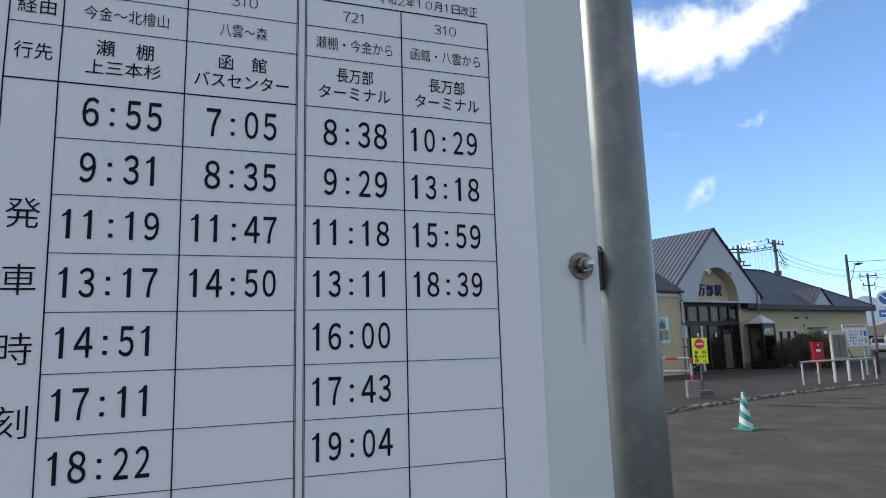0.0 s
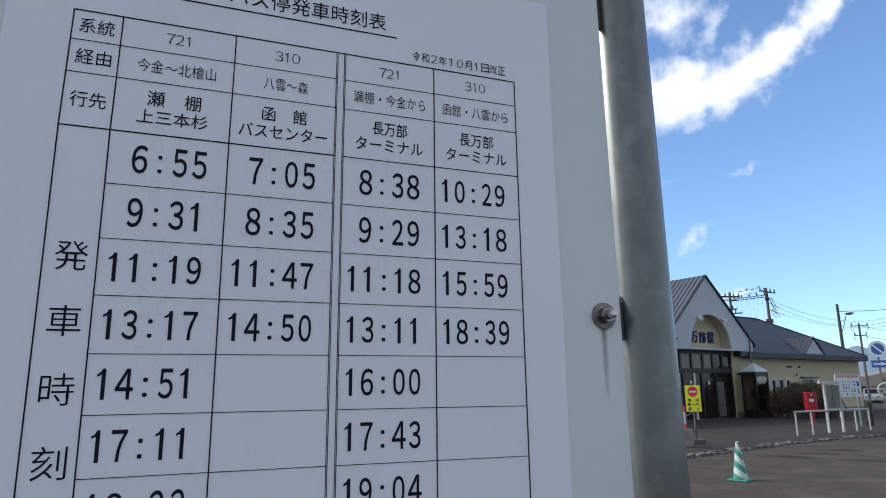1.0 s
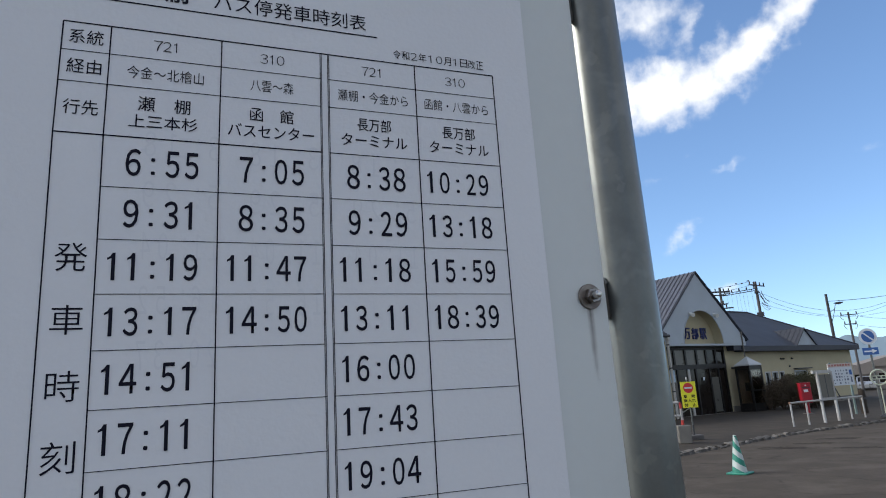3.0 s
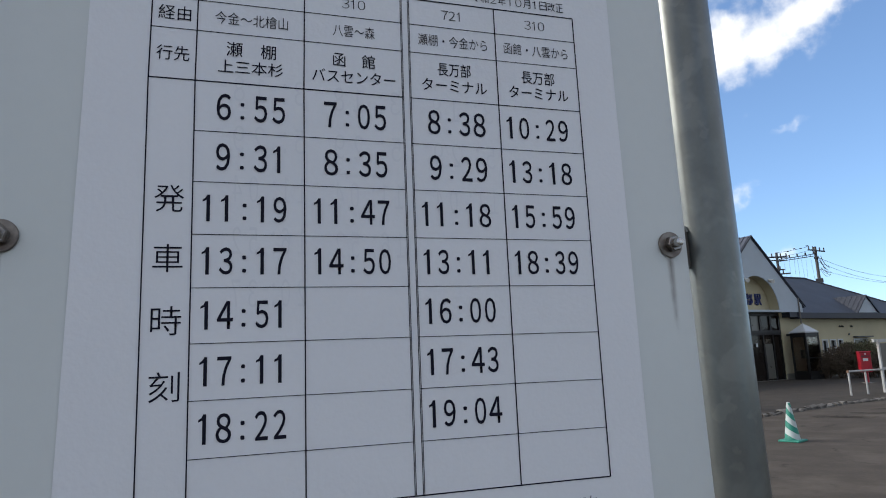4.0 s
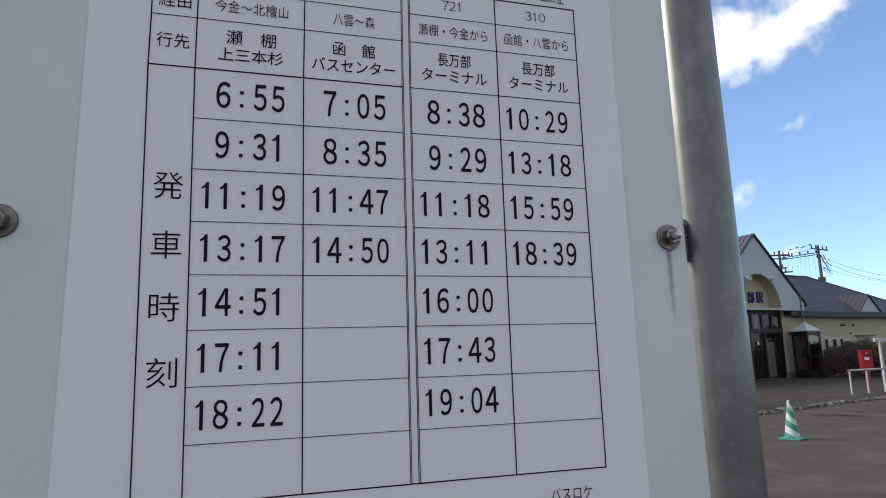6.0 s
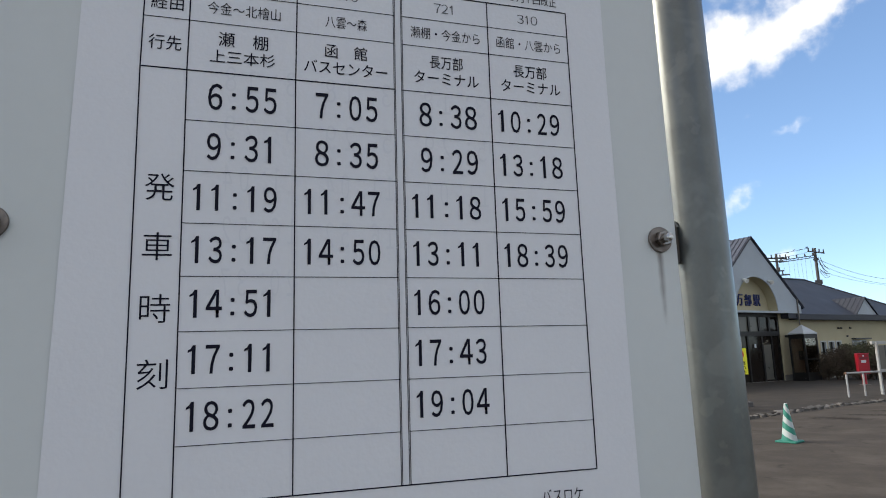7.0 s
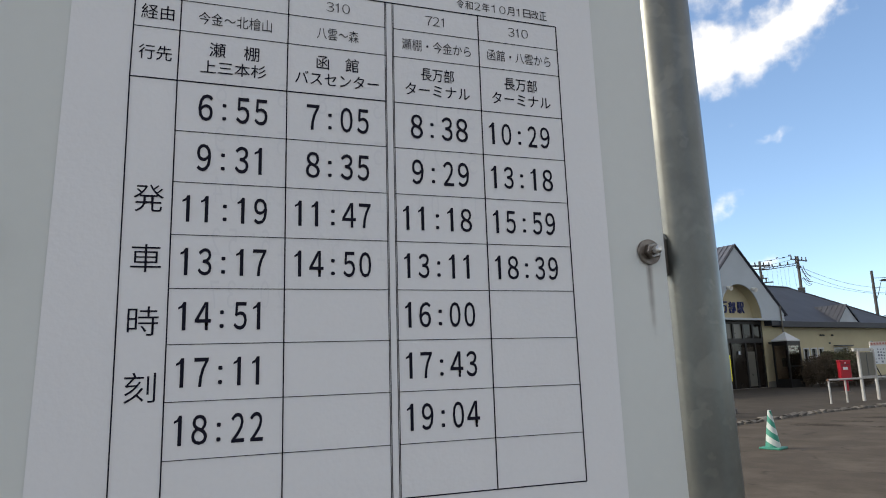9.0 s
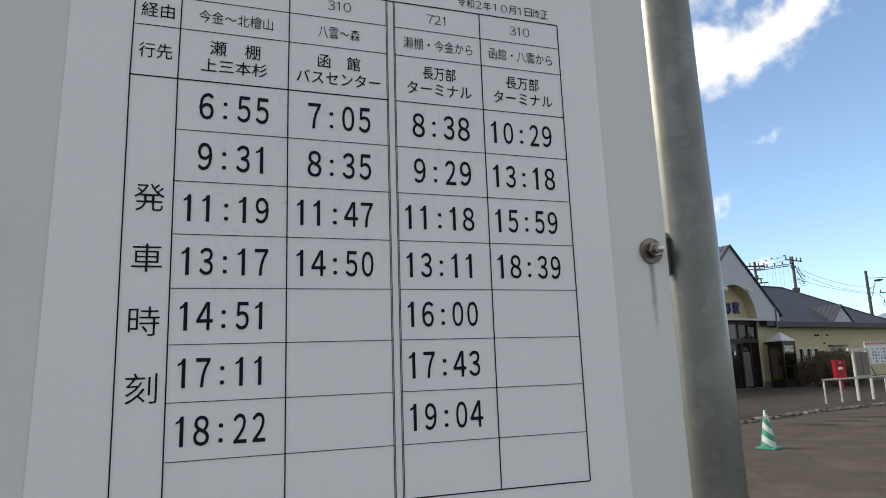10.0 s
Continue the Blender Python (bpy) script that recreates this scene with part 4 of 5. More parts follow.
    part("notice", box(-2.2, -2.06, 0.02, 0.035, 1.85, 2.03), SIGNWHITE, ent)
    part("canopy_lamp", rod((0.42, -0.02, 2.42), (0.42, -0.28, 2.40), 0.07, seg=12), DARKSTEEL, st, "small dark wall lamp")
    part("drain_pipe", rod((0.98, -0.54, 4.35), (0.98, -0.54, 2.98), 0.035, seg=10), CONCRETE, st, "grey pipe beside the gable")
    # dark box put in for the shade below the gable's overhang
    part("eave_shade_box", box(0.2, 1.3, -0.46, -0.02, 3.34, 3.598), ROOF2, st, "dark box standing for the shade under the gable")
    for x in (5.42, 5.69, 6.63):
        lamp = part("wall_fitting", rod((x, -0.01, 2.86), (x, -0.10, 2.83), 0.055, 0.045, 12), DARKSTEEL, st, "small dark wall fitting", smooth=True)
    part("wall_fitting", rod((6.25, -0.01, 2.39), (6.25, -0.08, 2.39), 0.05, 0.05, 12), DARKSTEEL, st)
    return st


build_station()


# ---- telephone booth beside the entrance ----
def build_booth():
    b = thing("phone_booth", STATION @ pose(0.62, -0.83, 0.12), "dark-framed glass phone booth with a pale pyramid roof", "booth")
    w, d, h = 0.54, 0.38, 2.36
    for x in (-w, w):
        for y in (-d, d):
            part("corner_post", box(x - 0.04, x + 0.04, y - 0.04, y + 0.04, 0, h), FRAME, b)
    for z0, z1 in ((0, 0.12), (h - 0.22, h)):
        part("rail", box(-w + 0.04, w - 0.04, -d - 0.03, -d + 0.03, z0, z1), FRAME, b)
        part("rail", box(-w - 0.03, -w + 0.03, -d + 0.04, d - 0.04, z0, z1), FRAME, b)
        part("rail", box(w - 0.03, w + 0.03, -d + 0.04, d - 0.04, z0, z1), FRAME, b)
    part("lower_panel", box(-w + 0.04, w - 0.04, -d - 0.012, -d + 0.012, 0.12, 0.42), FRAME, b, "dark lower panel")
    part("lower_panel", box(-w - 0.012, -w + 0.012, -d + 0.04, d - 0.04, 0.12, 0.42), FRAME, b)
    # this side is glass; the added dark panel imitates the dim view beyond
    part("dark_view_stand_in", box(w - 0.02, w + 0.02, -d + 0.04, d - 0.04, 0.12, h - 0.22), FRAME, b, "dark panel standing in for the dim view through the side glass")
    part("side_pane", box(-w - 0.006, -w + 0.006, -d + 0.04, d - 0.04, 0.42, h - 0.22), CLEAR, b, "clear glass side")
    part("front_pane", box(-w + 0.04, w - 0.04, -d - 0.006, -d + 0.006, 0.42, h - 0.22), CLEAR, b, "clear glass front")
    part("mid_bar", box(-w + 0.04, w - 0.04, -d - 0.016, -d + 0.016, 1.05, 1.11), FRAME, b)
    # glass here too; the brown colour imitates the dimmed station wall behind
    part("seen_wall_stand_in", box(-w + 0.04, w - 0.04, d - 0.02, d + 0.02, 0.12, h - 0.14), BOOTHBACK, b, "brown panel standing in for the dimmed wall seen through the glass")
    part("telephone", box(0.05, 0.35, d - 0.22, d - 0.02, 1.05, 1.5, 0.02), mat("dark_phone", (0.05, 0.055, 0.05), 0.5), b, "dark public telephone")
    bm = bmesh.new()
    base = [bm.verts.new(p) for p in ((-w - 0.05, -d - 0.05, h), (w + 0.05, -d - 0.05, h), (w + 0.05, d + 0.05, h), (-w - 0.05, d + 0.05, h))]
    rim = [bm.verts.new(v.co + Vector((0, 0, 0.06))) for v in base]
    tip = bm.verts.new((0, 0, h + 0.5))
    bm.faces.new(base[::-1])
    for i in range(4):
        bm.faces.new((base[i], base[(i + 1) % 4], rim[(i + 1) % 4], rim[i]))
        bm.faces.new((rim[i], rim[(i + 1) % 4], tip))
    part("roof", bm, TRIM, b, "pale pyramid roof")


build_booth()


# ---- shrubs ----
def build_shrub(x, y, r, h, seed):
    rnd = random.Random(seed)
    s = thing("shrub", pose(x, y, 0.12), "dense dark winter shrub with brownish leaves by the wall", "shrub", "shrubs by the station wall")
    bm = bmesh.new()
    for k in range(9):
        a = rnd.random() * 6.283
        rod((0.1 * math.cos(a), 0.1 * math.sin(a), -0.02), (r * 0.7 * math.cos(a), r * 0.7 * math.sin(a), h * (0.5 + 0.35 * rnd.random())), 0.03, 0.01, 6, bm)
    part("stem", bm, TWIG, s)
    bm = bmesh.new()
    lumps = [(rnd.uniform(-.55, .55) * r, rnd.uniform(-.55, .55) * r, h * rnd.uniform(0.3, 0.75), r * rnd.uniform(0.35, 0.6)) for _ in range(12)]
    for _ in range(8000):
        lx, ly, lz, lr = rnd.choice(lumps)
        d = Vector((rnd.gauss(0, 1), rnd.gauss(0, 1), rnd.gauss(0, 1))).normalized()
        p = Vector((lx, ly, lz)) + d * lr * (0.65 + 0.42 * rnd.random())
        if p.z < 0.03:
            continue
        q = Euler((rnd.random() * 6, rnd.random() * 6, rnd.random() * 6)).to_matrix()
        w, l = rnd.uniform(0.014, 0.028), rnd.uniform(0.03, 0.06)
        v = [bm.verts.new(p + q @ Vector(c)) for c in ((-w, 0, 0), (0, -l, 0.01), (w, 0, 0), (0, l, 0.01))]
        bm.faces.new(v)
    part("foliage", bm, OLIVE if seed in (2, 3) else LEAF, s, "olive leaves" if seed in (2, 3) else "brown leaves")


for i, (x, y, r, h) in enumerate([(28.0, 27.2, 0.75, 1.35), (28.5, 26.8, 0.85, 1.65), (29.2, 26.3, 0.95, 1.95), (29.9, 26.5, 0.9, 1.8), (29.4, 25.6, 0.7, 1.2)]):
    build_shrub(x, y, r, h, i)


# ---- post box ----
def build_postbox():
    p = thing("post_box", pose(25.0, 22.3, 0.12, 0, 0, -30), "red square post box on a single red leg", "post box")
    part("leg", rod((0, 0, 0), (0, 0, 0.5), 0.09, seg=20), POSTRED, p, smooth=True)
    part("foot", box(-0.17, 0.17, -0.17, 0.17, 0, 0.03), CONCRETE, p)
    part("body", box(-0.215, 0.215, -0.19, 0.19, 0.46, 1.30, 0.03), POSTRED, p, "red painted body")
    part("cap", box(-0.228, 0.228, -0.205, 0.20, 1.29, 1.345, 0.02), POSTRED, p)
    part("slot", box(-0.16, 0.16, -0.20, -0.185, 1.12, 1.16), DARKSTEEL, p, "dark letter slot")
    part("notice_plate", box(-0.10, 0.08, -0.20, -0.188, 0.94, 1.05), SIGNWHITE, p, "white collection notice")
    part("emblem", rod((0, -0.20, 1.23), (0, -0.185, 1.23), 0.03, seg=16), SIGNWHITE, p)


build_postbox()


# ---- white pipe railing with a notice frame ----
def build_railing():
    a, b = Vector((18.40, 17.08, 0.12)), Vector((22.95, 18.02, 0.12))
    d = b - a
    g = thing("guard_railing", pose(*a, 0, 0, math.degrees(math.atan2(d.y, d.x))), "white-painted steel pipe railing with rust spots", "railing")
    n = d.xy.length
    part("top_rail", rod((-0.03, 0, 0.765), (n + 0.03, 0, 0.765), 0.032, seg=14), WHITEPAINT, g, smooth=True)
    for k in (0, 1, 4, 5):
        part("post", rod((n * k / 5, 0, -0.02), (n * k / 5, 0, 0.735), 0.03, seg=14), WHITEPAINT, g, smooth=True)
    part("rusty_end", rod((-0.055, 0, 0.765), (-0.032, 0, 0.765), 0.04, seg=14), RUST, g, "rusty pipe end")
    f = thing("notice_frame", pose(*(a + d * 0.51), 0, 0, math.degrees(math.atan2(d.y, d.x))), "tall white-painted frame with a dark notice panel", "notice board")
    for x in (-0.46, 0.46):
        part("post", box(x - 0.04, x + 0.04, -0.04, 0.04, -0.02, 1.74, 0.008), WHITEPAINT, f, "white square post")
    part("header", box(-0.60, 0.60, 0.048, 0.12, 1.68, 1.79, 0.01), DOWNPIPE, f, "grey weathered header board")
    part("panel", box(-0.40, 0.40, -0.02, 0.02, 0.84, 1.64), mat("weathered_dark_panel", (0.13, 0.125, 0.105), 0.7, 0, 0.15, 3, 30), f, "weathered dark notice panel")
    part("panel_divider", box(-0.02, 0.02, -0.026, -0.02, 0.84, 1.64), DARKSTEEL, f)
    part("panel_sill", box(-0.40, 0.40, -0.03, 0.03, 0.78, 0.84), WHITEPAINT, f)


build_railing()


# ---- white map board with a red heading ----
def build_map_board():
    m = thing("map_board", pose(24.35, 19.85, 0.12, 0, 0, -12), "white notice board with dark printed rows and a faded red heading", "notice board")
    part("board", box(-0.53, 0.55, -0.02, 0.02, 1.17, 1.90), SIGNWHITE, m, "white printed panel")
    part("heading", box(-0.53, 0.55, -0.02, 0.02, 1.90, 2.06), mat("faded_red_heading", (0.50, 0.44, 0.41), 0.6, 0, 0.2, 3, 30), m, "faded pale heading strip with red writing")
    for k in range(8):
        x = -0.49 + k * 0.125
        part("heading_bar", box(x, x + 0.085, -0.025, -0.02, 1.94, 2.02), mat("faded_red_print", (0.36, 0.13, 0.11), 0.6) if k == 0 else bpy.data.materials["faded_red_print"], m)
    rnd = random.Random(4)
    for c in range(7):
        for r in range(5):
            if rnd.random() < 0.75:
                x, z = -0.48 + c * 0.12, 1.23 + r * 0.125
                part("printed_bar", box(x, x + rnd.uniform(0.03, 0.075), -0.025, -0.02, z, z + rnd.uniform(0.03, 0.085)), PRINT, m)
    part("blue_mark", box(0.39, 0.50, -0.026, -0.02, 1.58, 1.78), SIGNBLUE, m, "blue square mark")
    part("printed_bar", box(0.41, 0.47, -0.026, -0.02, 1.28, 1.50), PRINT, m)
    for x in (-0.38, 0.42):
        part("leg", box(x - 0.035, x + 0.035, 0.02, 0.08, -0.02, 2.1), LEGPAINT, m, "teal-grey steel leg")
    part("brace", rod((-0.34, 0.05, 1.1), (-0.12, 0.05, 0.6), 0.02, seg=8), DARKSTEEL, m)


PRINT = mat("dark_blue_print", (0.12, 0.14, 0.19), 0.6, 0, 0.3, 10, 80)
STUMPWOOD = mat("weathered_stump_wood", (0.030, 0.022, 0.016), 0.9, 0, 0.4, 4, 30, 0.3)
LEGPAINT = mat("teal_grey_leg", (0.16, 0.22, 0.21), 0.6)
build_map_board()


def build_stump():
    p = thing("wooden_post", pose(25.3, 19.85, 0.12, 0, 3, 20), "weathered dark brown wooden post stump near the notice board", "post")
    part("shaft", lathe([(0.12, -0.02), (0.135, 0.06), (0.12, 0.4), (0.13, 0.75), (0.115, 0.92), (0.065, 0.97)], 14), STUMPWOOD, p, smooth=True)
    part("band", lathe([(0.128, 0.55), (0.137, 0.56), (0.137, 0.62), (0.128, 0.63)], 14), DARKSTEEL, p, "dark metal band")


build_stump()


# ---- road signs ----
def build_road_sign():
    s = thing("road_sign", pose(23.15, 17.45, 0.12, 0, 0, -38), "no-parking disc and blue one-way arrow plate on a grey pole", "road sign")
    part("pole", rod((0, 0.05, -0.02), (0, 0.05, 3.22), 0.038, seg=16), GALV, s, smooth=True)

    def disc(name, r, y, material, label=""):
        return part(name, rod((0, y, 2.93), (0, y - 0.006, 2.93), r, seg=48), material, s, label)
    disc("disc", 0.30, 0.01, SIGNWHITE, "pale rim of the round sign")
    disc("blue_field", 0.212, 0.003, SIGNBLUE, "faded blue field")
    part("slash", prism([(-0.17, 3.06), (-0.13, 3.095), (0.17, 2.80), (0.13, 2.765)], -0.010, -0.003), SIGNWHITE, s, "pale slanting bar")
    part("plate", box(-0.26, 0.26, -0.002, 0.01, 2.25, 2.51), SIGNBLUE, s, "blue one-way plate")
    part("arrow", prism([(-0.20, 2.355), (0.05, 2.355), (0.05, 2.30), (0.21, 2.38), (0.05, 2.46), (0.05, 2.405), (-0.20, 2.405)], -0.009, -0.002), SIGNWHITE, s, "white arrow")
    r = thing("ring_marker", pose(22.98, 17.22, 0.12, 0, 0, -38), "faded pale green ring-shaped stop marker on a thin post", "sign")
    part("post", rod((0, 0.0, 0), (0, 0.0, 1.155), 0.022, seg=12), RINGPAINT, r)
    part("ring", tube([(0.265 * math.cos(2 * math.pi * i / 40), 0, 1.42 + 0.265 * math.sin(2 * math.pi * i / 40)) for i in range(40)], 0.03, 8, True), RINGPAINT, r, "pale green tube ring", smooth=True)
    part("name_plate", box(-0.25, 0.25, -0.015, 0.015, 1.35, 1.49), RINGPAINT, r, "pale plate across the ring")
    for k in range(3):
        part("printed_bar", box(-0.2 + k * 0.15, -0.1 + k * 0.15, -0.02, -0.015, 1.385, 1.455), DARKSTEEL, r)
    part("base", lathe([(0.2, 0.0), (0.2, 0.06), (0.12, 0.12)], 20), DARKSTEEL, r, "dark round base")


build_road_sign()


# ---- no-entry sign, barrier and blocks ----
def build_barrier():
    s = thing("no_entry_sign", pose(13.30, 15.90, 0.12, 0, 0, -22), "yellow no-vehicles sign on a grey pole in a rubber foot", "sign")
    part("pole", rod((0, 0.03, 0.10), (0.0, 0.03, 1.72), 0.024, seg=12), GALV, s, smooth=True)
    part("pole_sleeve", rod((0, 0.03, 0.08), (0.0, 0.03, 0.42), 0.03, seg=12), DARKSTEEL, s)
    part("foot", box(-0.20, 0.22, -0.16, 0.20, 0, 0.14, 0.02), POLECONC, s, "grey rubber foot")
    part("plate", box(-0.22, 0.22, -0.01, 0.0, 0.91, 1.66), YELLOW, s, "bright yellow plate")
    part("red_disc", rod((0, -0.01, 1.48), (0, -0.016, 1.48), 0.145, seg=40), SIGNRED, s, "red no-entry disc")
    part("white_bar", box(-0.105, 0.105, -0.022, -0.016, 1.455, 1.505), SIGNWHITE, s)
    for text, z, w in (("車　両", 1.235, 0.34), ("乗入れ", 1.115, 0.36), ("禁　止", 0.99, 0.34)):
        letters("lettering", text, INK, s, 0, z, w, 0.102, -0.0125, 0.018)
    part("finial", rod((0, 0.03, 1.722), (0, 0.03, 1.80), 0.03, 0.02, 12), WHITEPAINT, s)

    b = thing("pipe_barrier", pose(12.45, 15.30, 0.12, 0, 0, 150), "red and white banded pipe barrier set in a concrete block", "barrier")
    part("block", box(-0.17, 0.17, -0.17, 0.17, 0, 0.48, 0.02), CONCRETE, b, "weathered concrete block")
    bands = [(0.485, 0.62, REDPAINT), (0.622, 0.80, WHITEPAINT), (0.802, 0.93, WHITEPAINT), (0.932, 1.10, REDPAINT)]
    for z0, z1, mt in bands:
        part("post_band", rod((0, 0, z0), (0, 0, z1), 0.038, seg=16), mt, b, smooth=True)
    for z, order in ((1.10, (WHITEPAINT, REDPAINT, WHITEPAINT, REDPAINT, WHITEPAINT)), (0.74, (WHITEPAINT,) * 5)):
        for k, mt in enumerate(order):
            part("rail_band", rod((0.04 + k * 0.32, 0, z), (0.358 + k * 0.32, 0, z), 0.034, seg=14), mt, b, smooth=True)
    part("stay", rod((0.0, 0.0, 0.80), (-0.43, -0.93, 0.92), 0.014, seg=8), GALV, b, "thin grey stay towards the sign pole")
    part("end_post", rod((1.63, 0, 0.0), (1.63, 0, 1.13), 0.038, seg=16), WHITEPAINT, b, smooth=True)


build_barrier()


# ---- traffic cone ----
def build_cone():
    c = thing("traffic_cone", pose(9.45, 10.2, 0, 0, 0, 24), "scuffed green and white striped traffic cone on the asphalt", "cone")
    bm = box(-0.19, 0.19, -0.19, 0.19, 0.0, 0.035, 0.012)
    part("base", bm, GREEN, c, "green square base")
    # leaning spiral stripes: the cone's skin split in slanted bands
    zs, n = 90, 72

    def radius(z):
        return 0.135 - 0.105 * z / 0.66
    bands = {}
    for j in range(zs):
        for i in range(n):
            z, a = 0.66 * (j + 0.5) / zs, 2 * math.pi * (i + 0.5) / n
            h = z + 0.075 * math.cos(a - 5.11)
            k = int((h + 0.075) / 0.118)
            bands.setdefault(min(max(k, 0), 7), []).append((i, j))
    for k, cells in sorted(bands.items()):
        bm = bmesh.new()
        for i, j in cells:
            v = []
            for di, dj in ((0, 0), (1, 0), (1, 1), (0, 1)):
                z, a = 0.66 * (j + dj) / zs, 2 * math.pi * (i + di) / n
                v.append(bm.verts.new((radius(z) * math.cos(a), radius(z) * math.sin(a), 0.035 + z)))
            bm.faces.new(v)
        bmesh.ops.remove_doubles(bm, verts=bm.verts[:], dist=0.0002)
        part("band", bm, GREEN if k % 2 == 0 else CONEWHITE, c, "green band" if k % 2 == 0 else "off-white band", smooth=True)
    part("tip", lathe([(0.03, 0.694), (0.026, 0.704), (0.018, 0.707)], 24), CONEWHITE, c)


build_cone()


# ---- utility poles, gantry and cables ----
GANTRY = pose(45.03, 45.38, 0, 0, 0, -46)


def crossarm(pole, x0, x1, z, y0=-0.2, y1=-0.2, thick=0.055, ends=True):
    """A steel arm before its pole, with insulators near the tips."""
    a, b = Vector((x0, y0, z)), Vector((x1, y1, z))
    arm = part("crossarm", rod(a, b, thick, seg=6), DARKSTEEL, pole, "steel crossarm")
    for f in ((0.04, 0.3, 0.7, 0.96) if ends else (0.5,)):
        q = a.lerp(b, f)
        part("insulator", lathe([(0.035, 0), (0.065, 0.07), (0.045, 0.14), (0.06, 0.22), (0.02, 0.30)], 10), DARKSTEEL, arm, m=pose(q.x, q.y, q.z + 0.045))


def build_gantry():
    left = thing("utility_pole", GANTRY @ pose(-1.46, 0, 0), "concrete utility pole with stacked steel crossarms", "utility pole")
    part("shaft", rod((0, 0, -0.1), (0, 0, 10.18), 0.17, 0.105, 16), POLECONC, left, smooth=True)
    crossarm(left, -0.88, 0.79, 9.78, -0.5, 0.6, 0.075)
    crossarm(left, -0.75, 0.72, 9.48, -0.5, 0.6, 0.05, False)
    crossarm(left, -0.2, 0.50, 8.60, thick=0.06, ends=False)
    crossarm(left, -0.2, 0.93, 8.22, thick=0.06, ends=False)
    right = thing("utility_pole", GANTRY @ pose(1.55, 0, 0), "concrete utility pole with a steel crossarm and loose cables", "utility pole")
    part("shaft", rod((0, 0, -0.1), (0, 0, 10.34), 0.18, 0.11, 16), POLECONC, right, smooth=True)
    crossarm(right, -0.52, 0.70, 9.98, -1.2, 1.1, 0.06)
    part("collar", rod((0, 0, 9.28), (0, 0, 9.46), 0.19, seg=14), DARKSTEEL, right, "dark steel collar")
    part("cable_box", box(-0.28, 0.30, -0.34, -0.18, 7.15, 7.55, 0.04), DARKSTEEL, right, "dark cable box")
    g = thing("gantry", GANTRY, "slim steel gantry beam between the poles behind the roof", "gantry")
    for dz in (0.0, 0.17):
        part("beam", rod((-1.30, -0.22, 9.34 + dz), (1.50, -0.22, 9.52 + dz), 0.032, seg=6), DARKSTEEL, g, "thin steel beam")
    rnd = random.Random(8)
    for k in range(9):
        x = -1.1 + k * 0.31
        z = 9.34 + (x + 1.3) * 0.064
        part("strut", rod((x, -0.22, z), (x + 0.16, -0.22, z + 0.18), 0.02, seg=5), DARKSTEEL, g)
        if k % 2 == 0:
            part("insulator", lathe([(0.03, 0), (0.08, 0.05), (0.05, 0.11), (0.07, 0.17), (0.02, 0.24)], 10), DARKSTEEL, g, m=pose(x, -0.22, z + 0.2))
    for k in range(4):
        part("strain_insulator", rod((-0.62 + k * 0.5, -0.3, 10.13 + 0.07 * k + 0.1 * (k % 2)), (-0.42 + k * 0.5, -0.3, 10.16 + 0.07 * k + 0.1 * (k % 2)), 0.05, 0.035, 8), DARKSTEEL, g, "dark strain insulator")
    for k in range(7):
        x = -0.9 + k * 0.34 + rnd.uniform(-0.08, 0.08)
        part("hanger", rod((x, -0.2, 9.36), (x + rnd.uniform(-0.05, 0.12), -0.2, rnd.uniform(7.0, 8.4)), 0.007, seg=5), WIRE, g, "thin hanging wire")


build_gantry()
lp = thing("utility_pole", pose(43.95, 35.76, 0, 0, 0, -40), "dark utility pole with a street lamp on an arm", "utility pole")
part("shaft", rod((0, 0, -0.1), (0, 0, 7.74), 0.15, 0.09, 16), DARKPOLE, lp, smooth=True)
part("lamp_arm", tube([(0.05, 0, 5.55), (0.25, 0, 6.05), (0.40, 0, 6.55), (0.50, 0, 6.9), (0.62, 0, 6.98)], 0.022, 8), DARKSTEEL, lp, "curved lamp arm")
part("lamp_stay", rod((0.05, 0, 6.35), (0.42, 0, 6.6), 0.012, seg=6), DARKSTEEL, lp)
part("lamp_head", prism([(0.42, 7.02), (0.72, 7.08), (1.04, 7.04), (1.0, 6.98), (0.78, 6.90), (0.6, 6.92)], -0.14, 0.14), DARKSTEEL, lp, "flat street lamp head")
far = thing("utility_pole", pose(52.05, 40.55, 0, 0, 0, -38), "slim concrete utility pole with two short crossarms", "utility pole")
part("shaft", rod((0, 0, -0.1), (0, 0, 6.98), 0.11, 0.075, 14), POLECONC, far, smooth=True)
for half, z in ((0.64, 6.74), (0.46, 5.93)):
    arm = part("crossarm", rod((-half, -0.12, z), (half, -0.12, z), 0.04, seg=6), DARKSTEEL, far, "steel crossarm")
    for sx in (-1, 1):
        part("drop_loop", tube([(sx * half, -0.12, z), (sx * (half + 0.05), -0.12, z - 0.12), (sx * half * 0.9, -0.12, z - 0.34), (sx * half * 0.7, -0.12, z - 0.42)], 0.022, 6), WIRE, arm)
        part("insulator", lathe([(0.035, 0), (0.06, 0.06), (0.04, 0.12), (0.05, 0.18), (0.02, 0.24)], 10), DARKSTEEL, arm, m=pose(sx * half * 0.92, -0.12, z + 0.03))


def cable(a, b, sag, r=0.022):
    a, b = Vector(a), Vector(b)
    pts = [a.lerp(b, i / 16) - Vector((0, 0, sag * 4 * (i / 16) * (1 - i / 16))) for i in range(17)]
    tagged(part("overhead_cable", tube(pts, r, 5), WIRE), "thin dark overhead cable between poles", "cable", "overhead cables")


